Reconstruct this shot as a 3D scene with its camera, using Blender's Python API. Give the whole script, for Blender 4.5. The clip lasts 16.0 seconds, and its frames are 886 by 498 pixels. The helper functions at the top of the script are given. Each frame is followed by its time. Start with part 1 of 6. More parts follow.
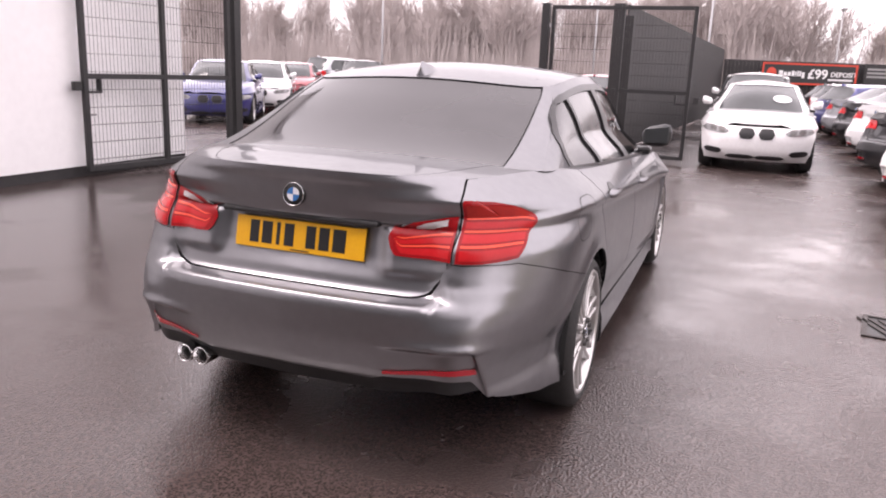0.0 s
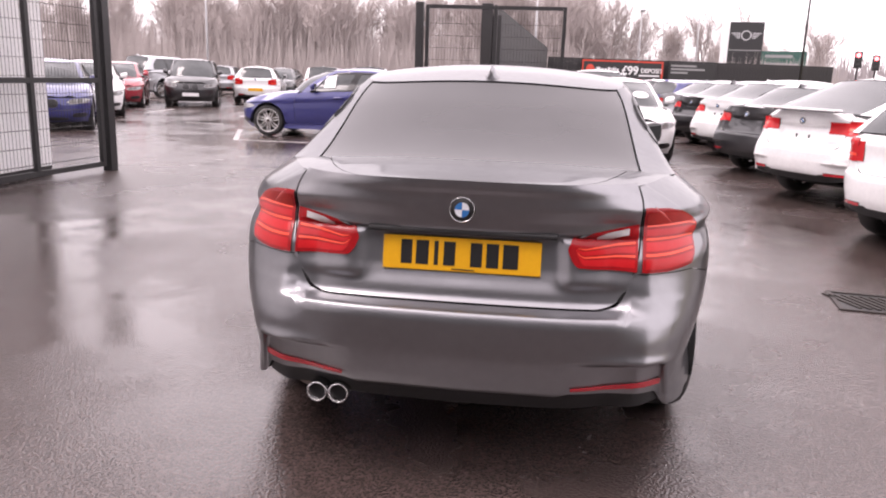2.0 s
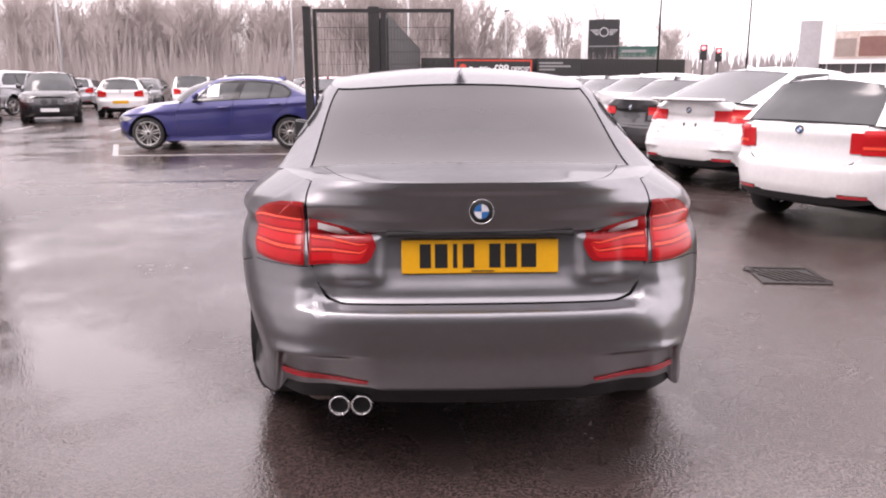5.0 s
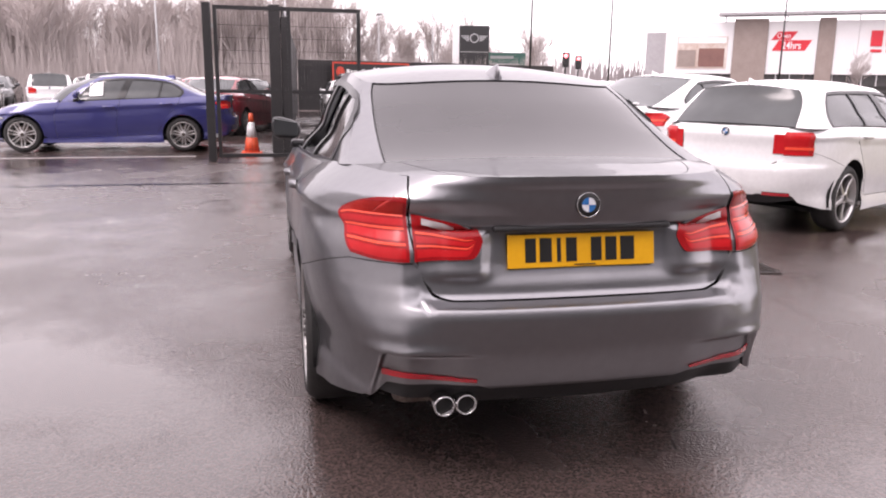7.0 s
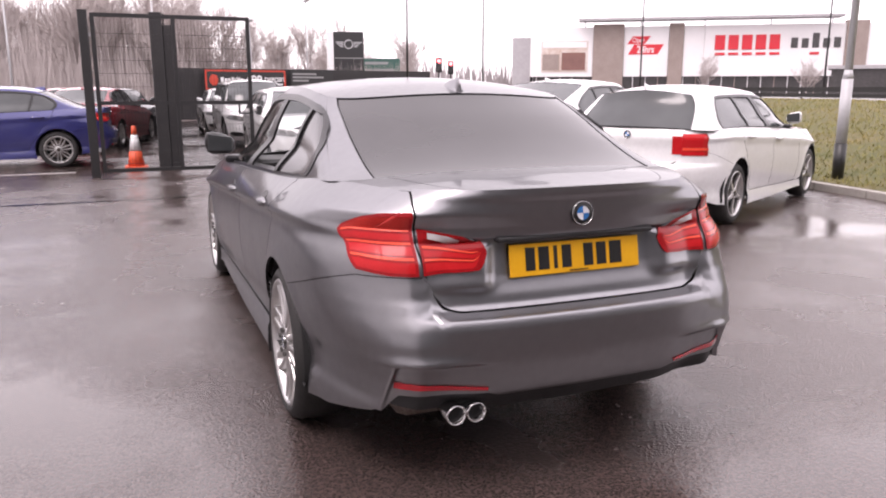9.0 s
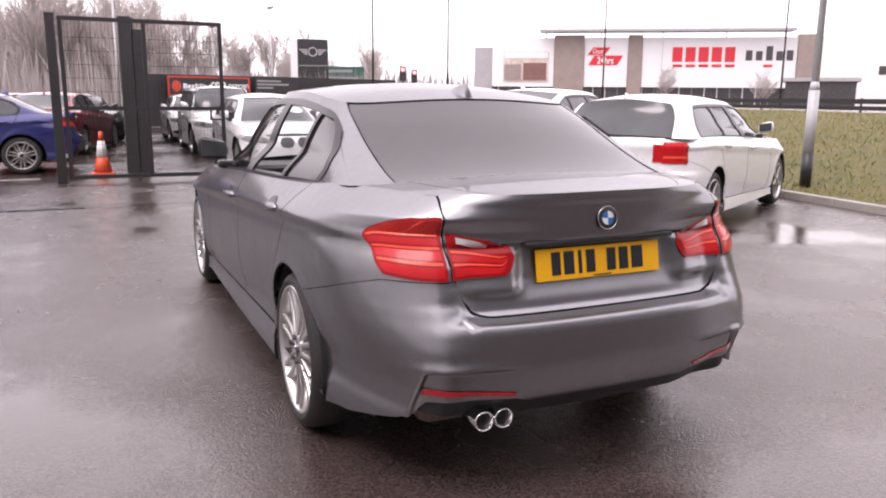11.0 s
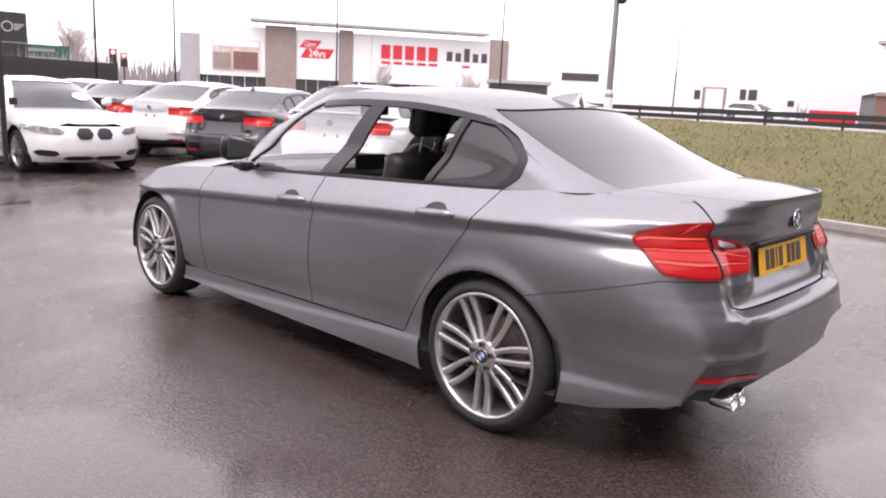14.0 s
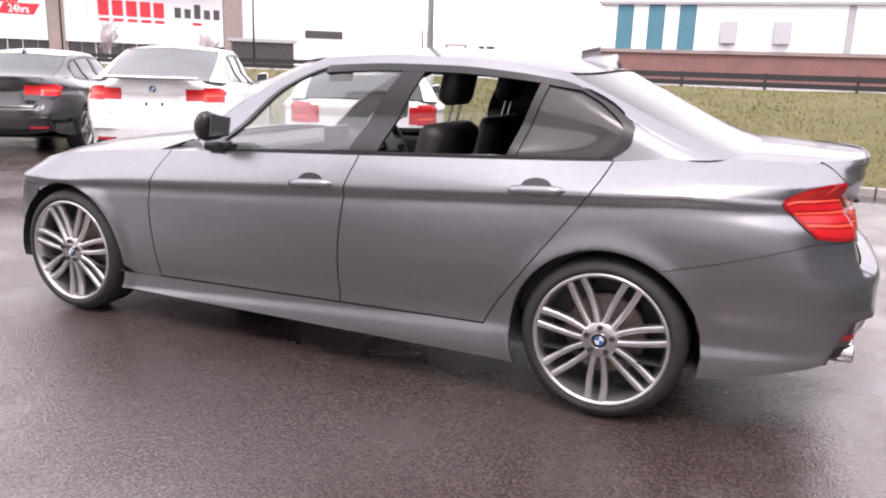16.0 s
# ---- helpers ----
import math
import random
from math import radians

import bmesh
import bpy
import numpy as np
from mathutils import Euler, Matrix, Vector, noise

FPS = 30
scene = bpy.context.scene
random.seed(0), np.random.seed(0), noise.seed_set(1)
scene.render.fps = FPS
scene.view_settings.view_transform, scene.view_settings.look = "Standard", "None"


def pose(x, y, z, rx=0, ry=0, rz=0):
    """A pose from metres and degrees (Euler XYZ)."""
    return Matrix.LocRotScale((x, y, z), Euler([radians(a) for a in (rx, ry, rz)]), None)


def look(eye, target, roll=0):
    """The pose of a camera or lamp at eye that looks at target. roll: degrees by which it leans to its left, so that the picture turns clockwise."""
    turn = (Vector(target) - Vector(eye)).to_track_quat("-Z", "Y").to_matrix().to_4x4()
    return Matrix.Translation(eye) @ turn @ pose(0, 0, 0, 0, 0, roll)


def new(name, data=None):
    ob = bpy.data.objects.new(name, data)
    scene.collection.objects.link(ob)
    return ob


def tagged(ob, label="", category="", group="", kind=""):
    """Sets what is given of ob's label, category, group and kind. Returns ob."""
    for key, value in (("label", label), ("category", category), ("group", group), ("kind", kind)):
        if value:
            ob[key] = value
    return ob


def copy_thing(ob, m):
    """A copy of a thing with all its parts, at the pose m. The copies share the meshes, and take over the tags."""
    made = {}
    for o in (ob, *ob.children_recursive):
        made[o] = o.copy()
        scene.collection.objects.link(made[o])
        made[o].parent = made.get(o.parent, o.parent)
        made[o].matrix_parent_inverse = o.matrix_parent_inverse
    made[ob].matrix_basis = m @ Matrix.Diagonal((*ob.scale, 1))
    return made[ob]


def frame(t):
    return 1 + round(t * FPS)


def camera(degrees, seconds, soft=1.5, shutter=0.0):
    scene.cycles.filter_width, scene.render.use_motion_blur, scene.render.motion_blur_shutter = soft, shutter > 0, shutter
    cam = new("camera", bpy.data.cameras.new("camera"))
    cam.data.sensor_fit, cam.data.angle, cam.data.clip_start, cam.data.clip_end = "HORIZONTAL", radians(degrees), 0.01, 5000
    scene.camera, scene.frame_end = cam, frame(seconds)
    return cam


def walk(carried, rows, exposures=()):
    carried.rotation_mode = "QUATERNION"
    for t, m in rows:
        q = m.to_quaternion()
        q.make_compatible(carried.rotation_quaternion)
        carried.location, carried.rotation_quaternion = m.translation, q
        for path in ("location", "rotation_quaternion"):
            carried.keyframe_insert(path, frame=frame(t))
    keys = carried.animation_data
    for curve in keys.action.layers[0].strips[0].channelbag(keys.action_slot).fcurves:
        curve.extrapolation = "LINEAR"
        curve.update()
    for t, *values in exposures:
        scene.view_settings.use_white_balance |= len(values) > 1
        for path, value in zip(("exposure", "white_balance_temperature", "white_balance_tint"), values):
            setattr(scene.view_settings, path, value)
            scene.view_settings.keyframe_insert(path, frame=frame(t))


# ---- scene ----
cam = camera(60.3, 16.0, soft=2.0)
PATH = [
    (0, (1.407, -2.065, 1.39), (0.708, -0.248, 0.93), 2.3),
    (0.5, (1.167, -2.087, 1.376), (0.533, -0.247, 0.912), 1.7),
    (1, (0.843, -2.186, 1.383), (0.341, -0.305, 0.928), 2.2),
    (1.5, (0.546, -2.239, 1.358), (0.189, -0.323, 0.907), 1.9),
    (2, (0.241, -2.231, 1.375), (-0.001, -0.297, 0.926), 1.9),
    (2.5, (-0.035, -2.258, 1.377), (-0.134, -0.31, 0.936), 0.7),
    (3, (-0.138, -2.269, 1.373), (-0.132, -0.317, 0.936), 0.4),
    (3.5, (-0.149, -2.266, 1.367), (-0.098, -0.314, 0.937), -0.2),
    (6, (-0.49, -2.265, 1.378), (-0.346, -0.32, 0.937), 1.1),
    (6.5, (-0.775, -2.28, 1.378), (-0.467, -0.352, 0.946), 0.7),
    (7, (-0.998, -2.135, 1.334), (-0.568, -0.229, 0.908), 0.8),
    (7.5, (-1.205, -2.087, 1.354), (-0.677, -0.207, 0.924), 0.7),
    (8, (-1.364, -2.058, 1.362), (-0.715, -0.216, 0.933), 0.3),
    (8.5, (-1.41, -2.055, 1.366), (-0.709, -0.23, 0.945), -0.3),
    (9, (-1.41, -2.054, 1.368), (-0.674, -0.241, 0.957), 0.0),
    (9.5, (-1.406, -2.044, 1.362), (-0.661, -0.231, 0.962), -0.0),
    (12, (-2.039, -1.741, 1.349), (-1.036, -0.055, 0.96), 1.5),
    (12.5, (-2.347, -1.562, 1.347), (-1.223, 0.044, 0.951), 2.4),
    (13, (-2.639, -1.359, 1.37), (-1.404, 0.165, 0.981), 3.4),
    (13.5, (-2.976, -1.144, 1.378), (-1.625, 0.277, 0.984), 3.0),
    (14, (-3.209, -0.881, 1.365), (-1.77, 0.451, 0.977), 2.7),
    (14.5, (-3.447, -0.593, 1.375), (-1.925, 0.644, 0.982), 3.2),
    (15, (-3.616, -0.305, 1.371), (-2.004, 0.809, 0.97), 3.3),
    (15.5, (-3.685, 0.073, 1.358), (-1.994, 1.047, 0.918), 3.4),
    (16, (-3.68, 0.485, 1.334), (-1.895, 1.259, 0.87), 1.9),
]
walk(cam, [(t, look(eye, target, roll)) for t, eye, target, roll in PATH],
     exposures=[(0.0, 1.24, 6800, 26), (9.5, 1.11, 6700, 25), (13.0, 1.05, 6600, 23), (16.0, 1.38, 6500, 22)])

# ---- sky and light: overcast, wet ----
world = bpy.data.worlds.new("overcast_sky")
scene.world = world
world.use_nodes = True
wn = world.node_tree.nodes
wl = world.node_tree.links
sky = wn.new("ShaderNodeTexSky")
sky.sky_type = "NISHITA"
sky.sun_disc = False
sky.sun_elevation, sky.sun_rotation = radians(59), radians(250)
sky.dust_density = 4.0
grey = wn.new("ShaderNodeMix")
grey.data_type = "RGBA"
grey.inputs[0].default_value = 0.88
grey.inputs[7].default_value = (9.6, 9.5, 9.6, 1)
wl.new(sky.outputs[0], grey.inputs[6])
wl.new(grey.outputs[2], wn["Background"].inputs[0])
wn["Background"].inputs[1].default_value = 0.115
sun = new("sun", bpy.data.lights.new("sun", "SUN"))
sun.data.energy, sun.data.angle, sun.data.color = 0.8, radians(25), (1.0, 0.97, 0.94)
sun.matrix_world = look((0, 0, 30), (17, 6, 0))


# ---- materials ----
def nodes_of(name):
    m = bpy.data.materials.new(name)
    m.use_nodes = True
    t = m.node_tree
    return m, t.nodes, t.links, t.nodes["Principled BSDF"]


def material(name, a, b=None, rough=0.5, metal=0.0, scale=8.0, bump=0.0, bump_scale=60.0, coat=0.0, spec=0.5, rough_var=0.0, detail=6.0, edge=1.0):
    """A surface of two near colours a and b mixed by two sizes of noise, with fine relief."""
    m, n, l, p = nodes_of(name)
    b = b or tuple(v * 0.85 for v in a)
    co = n.new("ShaderNodeTexCoord")
    n1 = n.new("ShaderNodeTexNoise")
    n1.inputs["Scale"].default_value, n1.inputs["Detail"].default_value = scale, detail
    n2 = n.new("ShaderNodeTexNoise")
    n2.inputs["Scale"].default_value, n2.inputs["Detail"].default_value = scale * 9, 3.0
    add = n.new("ShaderNodeMath")
    add.operation = "MULTIPLY_ADD"
    add.inputs[1].default_value, add.inputs[2].default_value = 0.5, 0.0
    mix = n.new("ShaderNodeMix")
    mix.data_type = "RGBA"
    mix.inputs[6].default_value, mix.inputs[7].default_value = (*a, 1), (*b, 1)
    l.new(co.outputs["Object"], n1.inputs["Vector"])
    l.new(co.outputs["Object"], n2.inputs["Vector"])
    l.new(n1.outputs[0], add.inputs[0])
    half = n.new("ShaderNodeMath")
    half.operation = "MULTIPLY"
    half.inputs[1].default_value = 0.5
    l.new(n2.outputs[0], half.inputs[0])
    l.new(half.outputs[0], add.inputs[2])
    ramp = n.new("ShaderNodeMapRange")
    ramp.inputs[1].default_value, ramp.inputs[2].default_value = 0.35, 0.65
    l.new(add.outputs[0], ramp.inputs[0])
    l.new(ramp.outputs[0], mix.inputs[0])
    l.new(mix.outputs[2], p.inputs["Base Color"])
    p.inputs["Roughness"].default_value, p.inputs["Metallic"].default_value = rough, metal
    p.inputs["Coat Weight"].default_value, p.inputs["Coat Roughness"].default_value = coat, 0.04
    p.inputs["Specular IOR Level"].default_value = spec
    p.inputs["Specular Tint"].default_value = (edge, edge, edge, 1)
    if rough_var:
        rr = n.new("ShaderNodeMapRange")
        rr.inputs[3].default_value, rr.inputs[4].default_value = rough - rough_var, rough + rough_var
        l.new(ramp.outputs[0], rr.inputs[0])
        l.new(rr.outputs[0], p.inputs["Roughness"])
    if bump:
        n3 = n.new("ShaderNodeTexNoise")
        n3.inputs["Scale"].default_value, n3.inputs["Detail"].default_value = bump_scale, 3.0
        l.new(co.outputs["Object"], n3.inputs["Vector"])
        bp = n.new("ShaderNodeBump")
        bp.inputs["Strength"].default_value, bp.inputs["Distance"].default_value = bump, 0.01
        l.new(n3.outputs[0], bp.inputs["Height"])
        l.new(bp.outputs[0], p.inputs["Normal"])
    return m


def paint(name, colour, metal=0.0, rough=0.32):
    """Car paint under clear lacquer, with a little road film and drizzle on it."""
    return material(name, colour, tuple(v * 0.9 for v in colour), rough, metal, 3.0, 0.010, 260.0, 1.0, rough_var=0.03)


def glass(name, tint, clear):
    m, n, l, p = nodes_of(name)
    out = n["Material Output"]
    if clear:
        see = n.new("ShaderNodeBsdfTransparent")
        see.inputs[0].default_value = (*tint, 1)
        gloss = n.new("ShaderNodeMapRange")
        gloss.inputs[3].default_value, gloss.inputs[4].default_value = 0.07, 0.9
        gl = n.new("ShaderNodeBsdfGlossy")
        gl.inputs["Roughness"].default_value = 0.02
        fr = n.new("ShaderNodeLayerWeight")
        fr.inputs[0].default_value = 0.12
        mx = n.new("ShaderNodeMixShader")
        l.new(fr.outputs["Facing"], gloss.inputs[0])
        l.new(gloss.outputs[0], mx.inputs[0])
        l.new(see.outputs[0], mx.inputs[1])
        l.new(gl.outputs[0], mx.inputs[2])
        l.new(mx.outputs[0], out.inputs[0])
        n.remove(p)
    else:
        p.inputs["Base Color"].default_value = (*tint, 1)
        p.inputs["Roughness"].default_value = 0.06
        p.inputs["IOR"].default_value = 1.55
        film = n.new("ShaderNodeTexNoise")
        film.inputs["Scale"].default_value, film.inputs["Detail"].default_value = 2.2, 9.0
        fm = n.new("ShaderNodeMix")
        fm.data_type = "RGBA"
        fm.inputs[6].default_value, fm.inputs[7].default_value = (*tint, 1), (*[v * 2.6 + 0.012 for v in tint], 1)
        l.new(film.outputs[0], fm.inputs[0])
        l.new(fm.outputs[2], p.inputs["Base Color"])
        nz = n.new("ShaderNodeTexNoise")
        nz.inputs["Scale"].default_value, nz.inputs["Detail"].default_value = 5.0, 8.0
        mr = n.new("ShaderNodeMapRange")
        mr.inputs[1].default_value, mr.inputs[2].default_value = 0.35, 0.7
        mr.inputs[3].default_value, mr.inputs[4].default_value = 0.03, 0.22
        co = n.new("ShaderNodeTexCoord")
        l.new(co.outputs["Object"], nz.inputs["Vector"])
        l.new(co.outputs["Object"], film.inputs["Vector"])
        l.new(nz.outputs[0], mr.inputs[0])
        l.new(mr.outputs[0], p.inputs["Roughness"])
    return m


M_GREY = material("mineral_grey_paint", (0.295, 0.295, 0.308), (0.27, 0.27, 0.282), 0.31, 0.9, 3.0, 0.010, 260.0, 0.5, rough_var=0.03, edge=0.35)
M_WHITE = paint("white_paint", (0.80, 0.80, 0.80))
M_BLUE = paint("blue_paint", (0.026, 0.029, 0.15), 0.2)
M_RED = paint("red_paint", (0.28, 0.012, 0.025), 0.2)
M_BLACK = paint("black_paint", (0.012, 0.012, 0.014))
M_SILVER = paint("silver_paint", (0.45, 0.46, 0.48), 0.7)
M_TRIM = material("black_trim", (0.012, 0.012, 0.013), rough=0.35, bump=0.05, bump_scale=400)
M_PLASTIC = material("dark_plastic", (0.022, 0.022, 0.023), rough=0.55, bump=0.1, bump_scale=500)
M_RUBBER = material("tyre_rubber", (0.018, 0.018, 0.018), (0.03, 0.028, 0.027), 0.7, bump=0.2, bump_scale=120)
M_ALLOY = material("machined_alloy", (0.62, 0.61, 0.60), (0.5, 0.49, 0.48), 0.28, 0.9, 30)
M_ALLOYDARK = material("grey_alloy", (0.16, 0.155, 0.15), rough=0.4, metal=0.6)
M_STEEL = material("brake_steel", (0.25, 0.22, 0.2), (0.12, 0.08, 0.06), 0.5, 0.7, 12)
M_CHROME = material("chrome", (0.8, 0.8, 0.8), rough=0.12, metal=1.0)
M_LAMPDEEP = material("deep_red_lens", (0.34, 0.010, 0.012), (0.28, 0.008, 0.010), 0.24, scale=20, coat=0.15, spec=0.25)
M_LAMPRED = material("red_lens", (0.54, 0.017, 0.019), (0.47, 0.013, 0.015), 0.24, scale=20, coat=0.15, spec=0.25)
M_LAMPBAR = material("bright_red_light_bar", (0.9, 0.10, 0.05), (0.85, 0.08, 0.045), 0.24, scale=20, coat=0.15, spec=0.25)
M_LAMPTOP = material("smoked_red_lens", (0.46, 0.028, 0.02), (0.36, 0.02, 0.016), 0.24, scale=20, coat=0.15, spec=0.25)
M_HEADLAMP = material("headlamp_housing", (0.20, 0.20, 0.205), (0.34, 0.34, 0.345), 0.15, 0.0, scale=30, coat=1.0)
M_LAMPWHITE = material("clear_lens", (0.6, 0.58, 0.58), (0.48, 0.46, 0.46), 0.15, scale=30, coat=1.0)
M_REFLECTOR = material("red_reflector", (0.42, 0.01, 0.02), (0.5, 0.012, 0.02), 0.2, scale=80, coat=1.0)
M_PLATE = material("yellow_plate", (0.78, 0.40, 0.012), (0.74, 0.37, 0.01), 0.3, scale=10)
M_PLATEWHITE = material("white_plate", (0.75, 0.75, 0.75), rough=0.35)
M_INK = material("plate_ink", (0.015, 0.015, 0.015), rough=0.4)
M_TINT = glass("privacy_glass", (0.018, 0.017, 0.018), False)
M_CLEAR = glass("clear_glass", (0.88, 0.90, 0.89), True)
M_DARKGLASS = glass("tinted_glass", (0.03, 0.033, 0.034), False)
M_LEATHER = material("black_leather", (0.015, 0.014, 0.014), (0.022, 0.02, 0.02), 0.5, bump=0.25, bump_scale=150)
M_CARPET = material("grey_carpet", (0.02, 0.02, 0.02), rough=0.9)
M_ROUNDBLUE = material("enamel_blue", (0.03, 0.16, 0.42), rough=0.2, coat=1.0)
M_ROUNDWHITE = material("enamel_white", (0.7, 0.72, 0.75), rough=0.2, coat=1.0)
M_MESH = material("black_powder_coat", (0.014, 0.014, 0.015), (0.022, 0.021, 0.021), 0.45, scale=20)
M_HOARD = material("dark_timber_boards", (0.02, 0.019, 0.02), (0.032, 0.03, 0.03), 0.7, scale=4, bump=0.3)
M_CLADDING = material("white_wall_panel", (0.86, 0.85, 0.85), (0.81, 0.80, 0.80), 0.45, scale=1.2)
M_KERB = material("concrete_kerb", (0.36, 0.34, 0.31), (0.26, 0.24, 0.22), 0.8, scale=5, bump=0.5)
M_IRON = material("cast_iron", (0.03, 0.026, 0.024), (0.05, 0.04, 0.035), 0.45, 0.5, 20, 0.4)
M_TAR = material("wet_tar", (0.010, 0.009, 0.009), (0.022, 0.019, 0.018), 0.16, scale=6, bump=0.1, bump_scale=30)
M_LINE = material("worn_road_paint", (0.55, 0.53, 0.52), (0.2, 0.19, 0.19), 0.6, scale=9)
# bark of trees and brushwood, with distance haze painted in as paler tones
M_BARK = material("hazed_bark", (0.37, 0.325, 0.31), (0.45, 0.40, 0.385), 0.9, scale=2)
M_POLE = material("galvanised_steel", (0.46, 0.46, 0.47), (0.38, 0.38, 0.39), 0.45, 0.15, 6)
M_ORANGE = material("orange_plastic", (0.75, 0.10, 0.03), (0.6, 0.08, 0.03), 0.5)
M_SIGNRED = material("orange_red_sign_edge", (0.62, 0.06, 0.03), rough=0.5)
M_SIGNBLACK = material("black_sign_panel", (0.02, 0.02, 0.021), rough=0.4)
M_SIGNGREY = material("grey_sign_print", (0.28, 0.28, 0.28), rough=0.5)
M_SIGNWHITE = material("white_sign_print", (0.8, 0.8, 0.8), rough=0.5)
M_STORE = material("white_store_panel", (0.74, 0.73, 0.73), (0.7, 0.69, 0.69), 0.5, scale=0.3)
# timber beyond the road, its brown paled by haze mixed into the colour
M_TIMBER = material("hazed_brown_timber", (0.30, 0.245, 0.22), (0.24, 0.19, 0.17), 0.7, scale=1)
M_STORERED = material("red_shop_letters", (0.65, 0.02, 0.035), rough=0.4)
M_STOREDARK = material("dark_shop_front", (0.06, 0.055, 0.055), (0.03, 0.028, 0.028), 0.3, scale=0.5)
# warehouse brick, lightened in the base colour to stand for haze
M_BRICK = material("hazed_red_brick", (0.23, 0.12, 0.10), (0.17, 0.09, 0.08), 0.85, scale=0.8, bump=0.3, bump_scale=8)
M_TEAL = material("teal_cladding", (0.06, 0.19, 0.24), (0.05, 0.16, 0.21), 0.5, scale=0.8)
M_ROOFGREY = material("grey_sheet_roof", (0.38, 0.37, 0.38), (0.32, 0.31, 0.32), 0.6, scale=0.4)
M_SHED = material("dark_grey_cladding", (0.20, 0.19, 0.195), (0.16, 0.155, 0.16), 0.6, scale=0.5)
M_GREEN = material("green_sign", (0.03, 0.10, 0.08), rough=0.5)
M_POSTER = material("poster_print", (0.42, 0.30, 0.24), (0.62, 0.58, 0.54), 0.4, scale=0.35)
m_red_glow, gn, gl_, gp = nodes_of("red_signal")
gp.inputs["Emission Color"].default_value, gp.inputs["Emission Strength"].default_value = (1, 0.02, 0.03, 1), 4.0
M_SIGNAL = m_red_glow


def wet_asphalt():
    m, n, l, p = nodes_of("wet_asphalt")
    co = n.new("ShaderNodeTexCoord")

    def noise_at(scale, detail, rough=0.55):
        t = n.new("ShaderNodeTexNoise")
        t.inputs["Scale"].default_value, t.inputs["Detail"].default_value, t.inputs["Roughness"].default_value = scale, detail, rough
        l.new(co.outputs["Object"], t.inputs["Vector"])
        return t.outputs[0]

    def rng(src, a, b, c, d):
        t = n.new("ShaderNodeMapRange")
        for k, v in zip((1, 2, 3, 4), (a, b, c, d)):
            t.inputs[k].default_value = v
        l.new(src, t.inputs[0])
        return t.outputs[0]

    def math(op, a, b):
        t = n.new("ShaderNodeMath")
        t.operation = op
        for k, v in ((0, a), (1, b)):
            if isinstance(v, (int, float)):
                t.inputs[k].default_value = v
            else:
                l.new(v, t.inputs[k])
        return t.outputs[0]

    big, mid, fine = noise_at(0.22, 4), noise_at(1.3, 5), noise_at(160, 2)
    vor = n.new("ShaderNodeTexVoronoi")
    vor.inputs["Scale"].default_value = 95
    l.new(co.outputs["Object"], vor.inputs["Vector"])
    wet = rng(math("ADD", math("MULTIPLY", big, 0.7), math("MULTIPLY", mid, 0.3)), 0.42, 0.57, 0.0, 1.0)
    mix = n.new("ShaderNodeMix")
    mix.data_type = "RGBA"
    mix.inputs[6].default_value, mix.inputs[7].default_value = (0.010, 0.0078, 0.0074, 1), (0.080, 0.058, 0.053, 1)
    l.new(rng(math("ADD", math("MULTIPLY", vor.outputs[0], 0.9), math("MULTIPLY", fine, 0.4)), 0.2, 0.85, 0.0, 1.0), mix.inputs[0])
    l.new(mix.outputs[2], p.inputs["Base Color"])
    l.new(rng(wet, 0, 1, 0.30, 0.08), p.inputs["Roughness"])
    p.inputs["Specular IOR Level"].default_value = 0.85
    bp = n.new("ShaderNodeBump")
    bp.inputs["Distance"].default_value = 0.006
    l.new(rng(wet, 0, 1, 0.6, 0.08), bp.inputs["Strength"])
    l.new(math("ADD", vor.outputs[0], math("MULTIPLY", fine, 0.5)), bp.inputs["Height"])
    l.new(bp.outputs[0], p.inputs["Normal"])
    return m


M_ASPHALT = wet_asphalt()
M_GRASS = material("winter_grass", (0.062, 0.07, 0.017), (0.12, 0.097, 0.037), 0.9, scale=0.9, bump=0.6, bump_scale=40)
M_BLADE = material("grass_blades", (0.165, 0.17, 0.045), (0.28, 0.225, 0.085), 0.8, scale=0.9)


# ---- mesh helpers ----
def bisect_left(a, x):
    lo, hi = 0, len(a)
    while lo < hi:
        mid = (lo + hi) // 2
        if a[mid] < x:
            lo = mid + 1
        else:
            hi = mid
    return lo


def clamp(v, a, b):
    return a if v < a else b if v > b else v


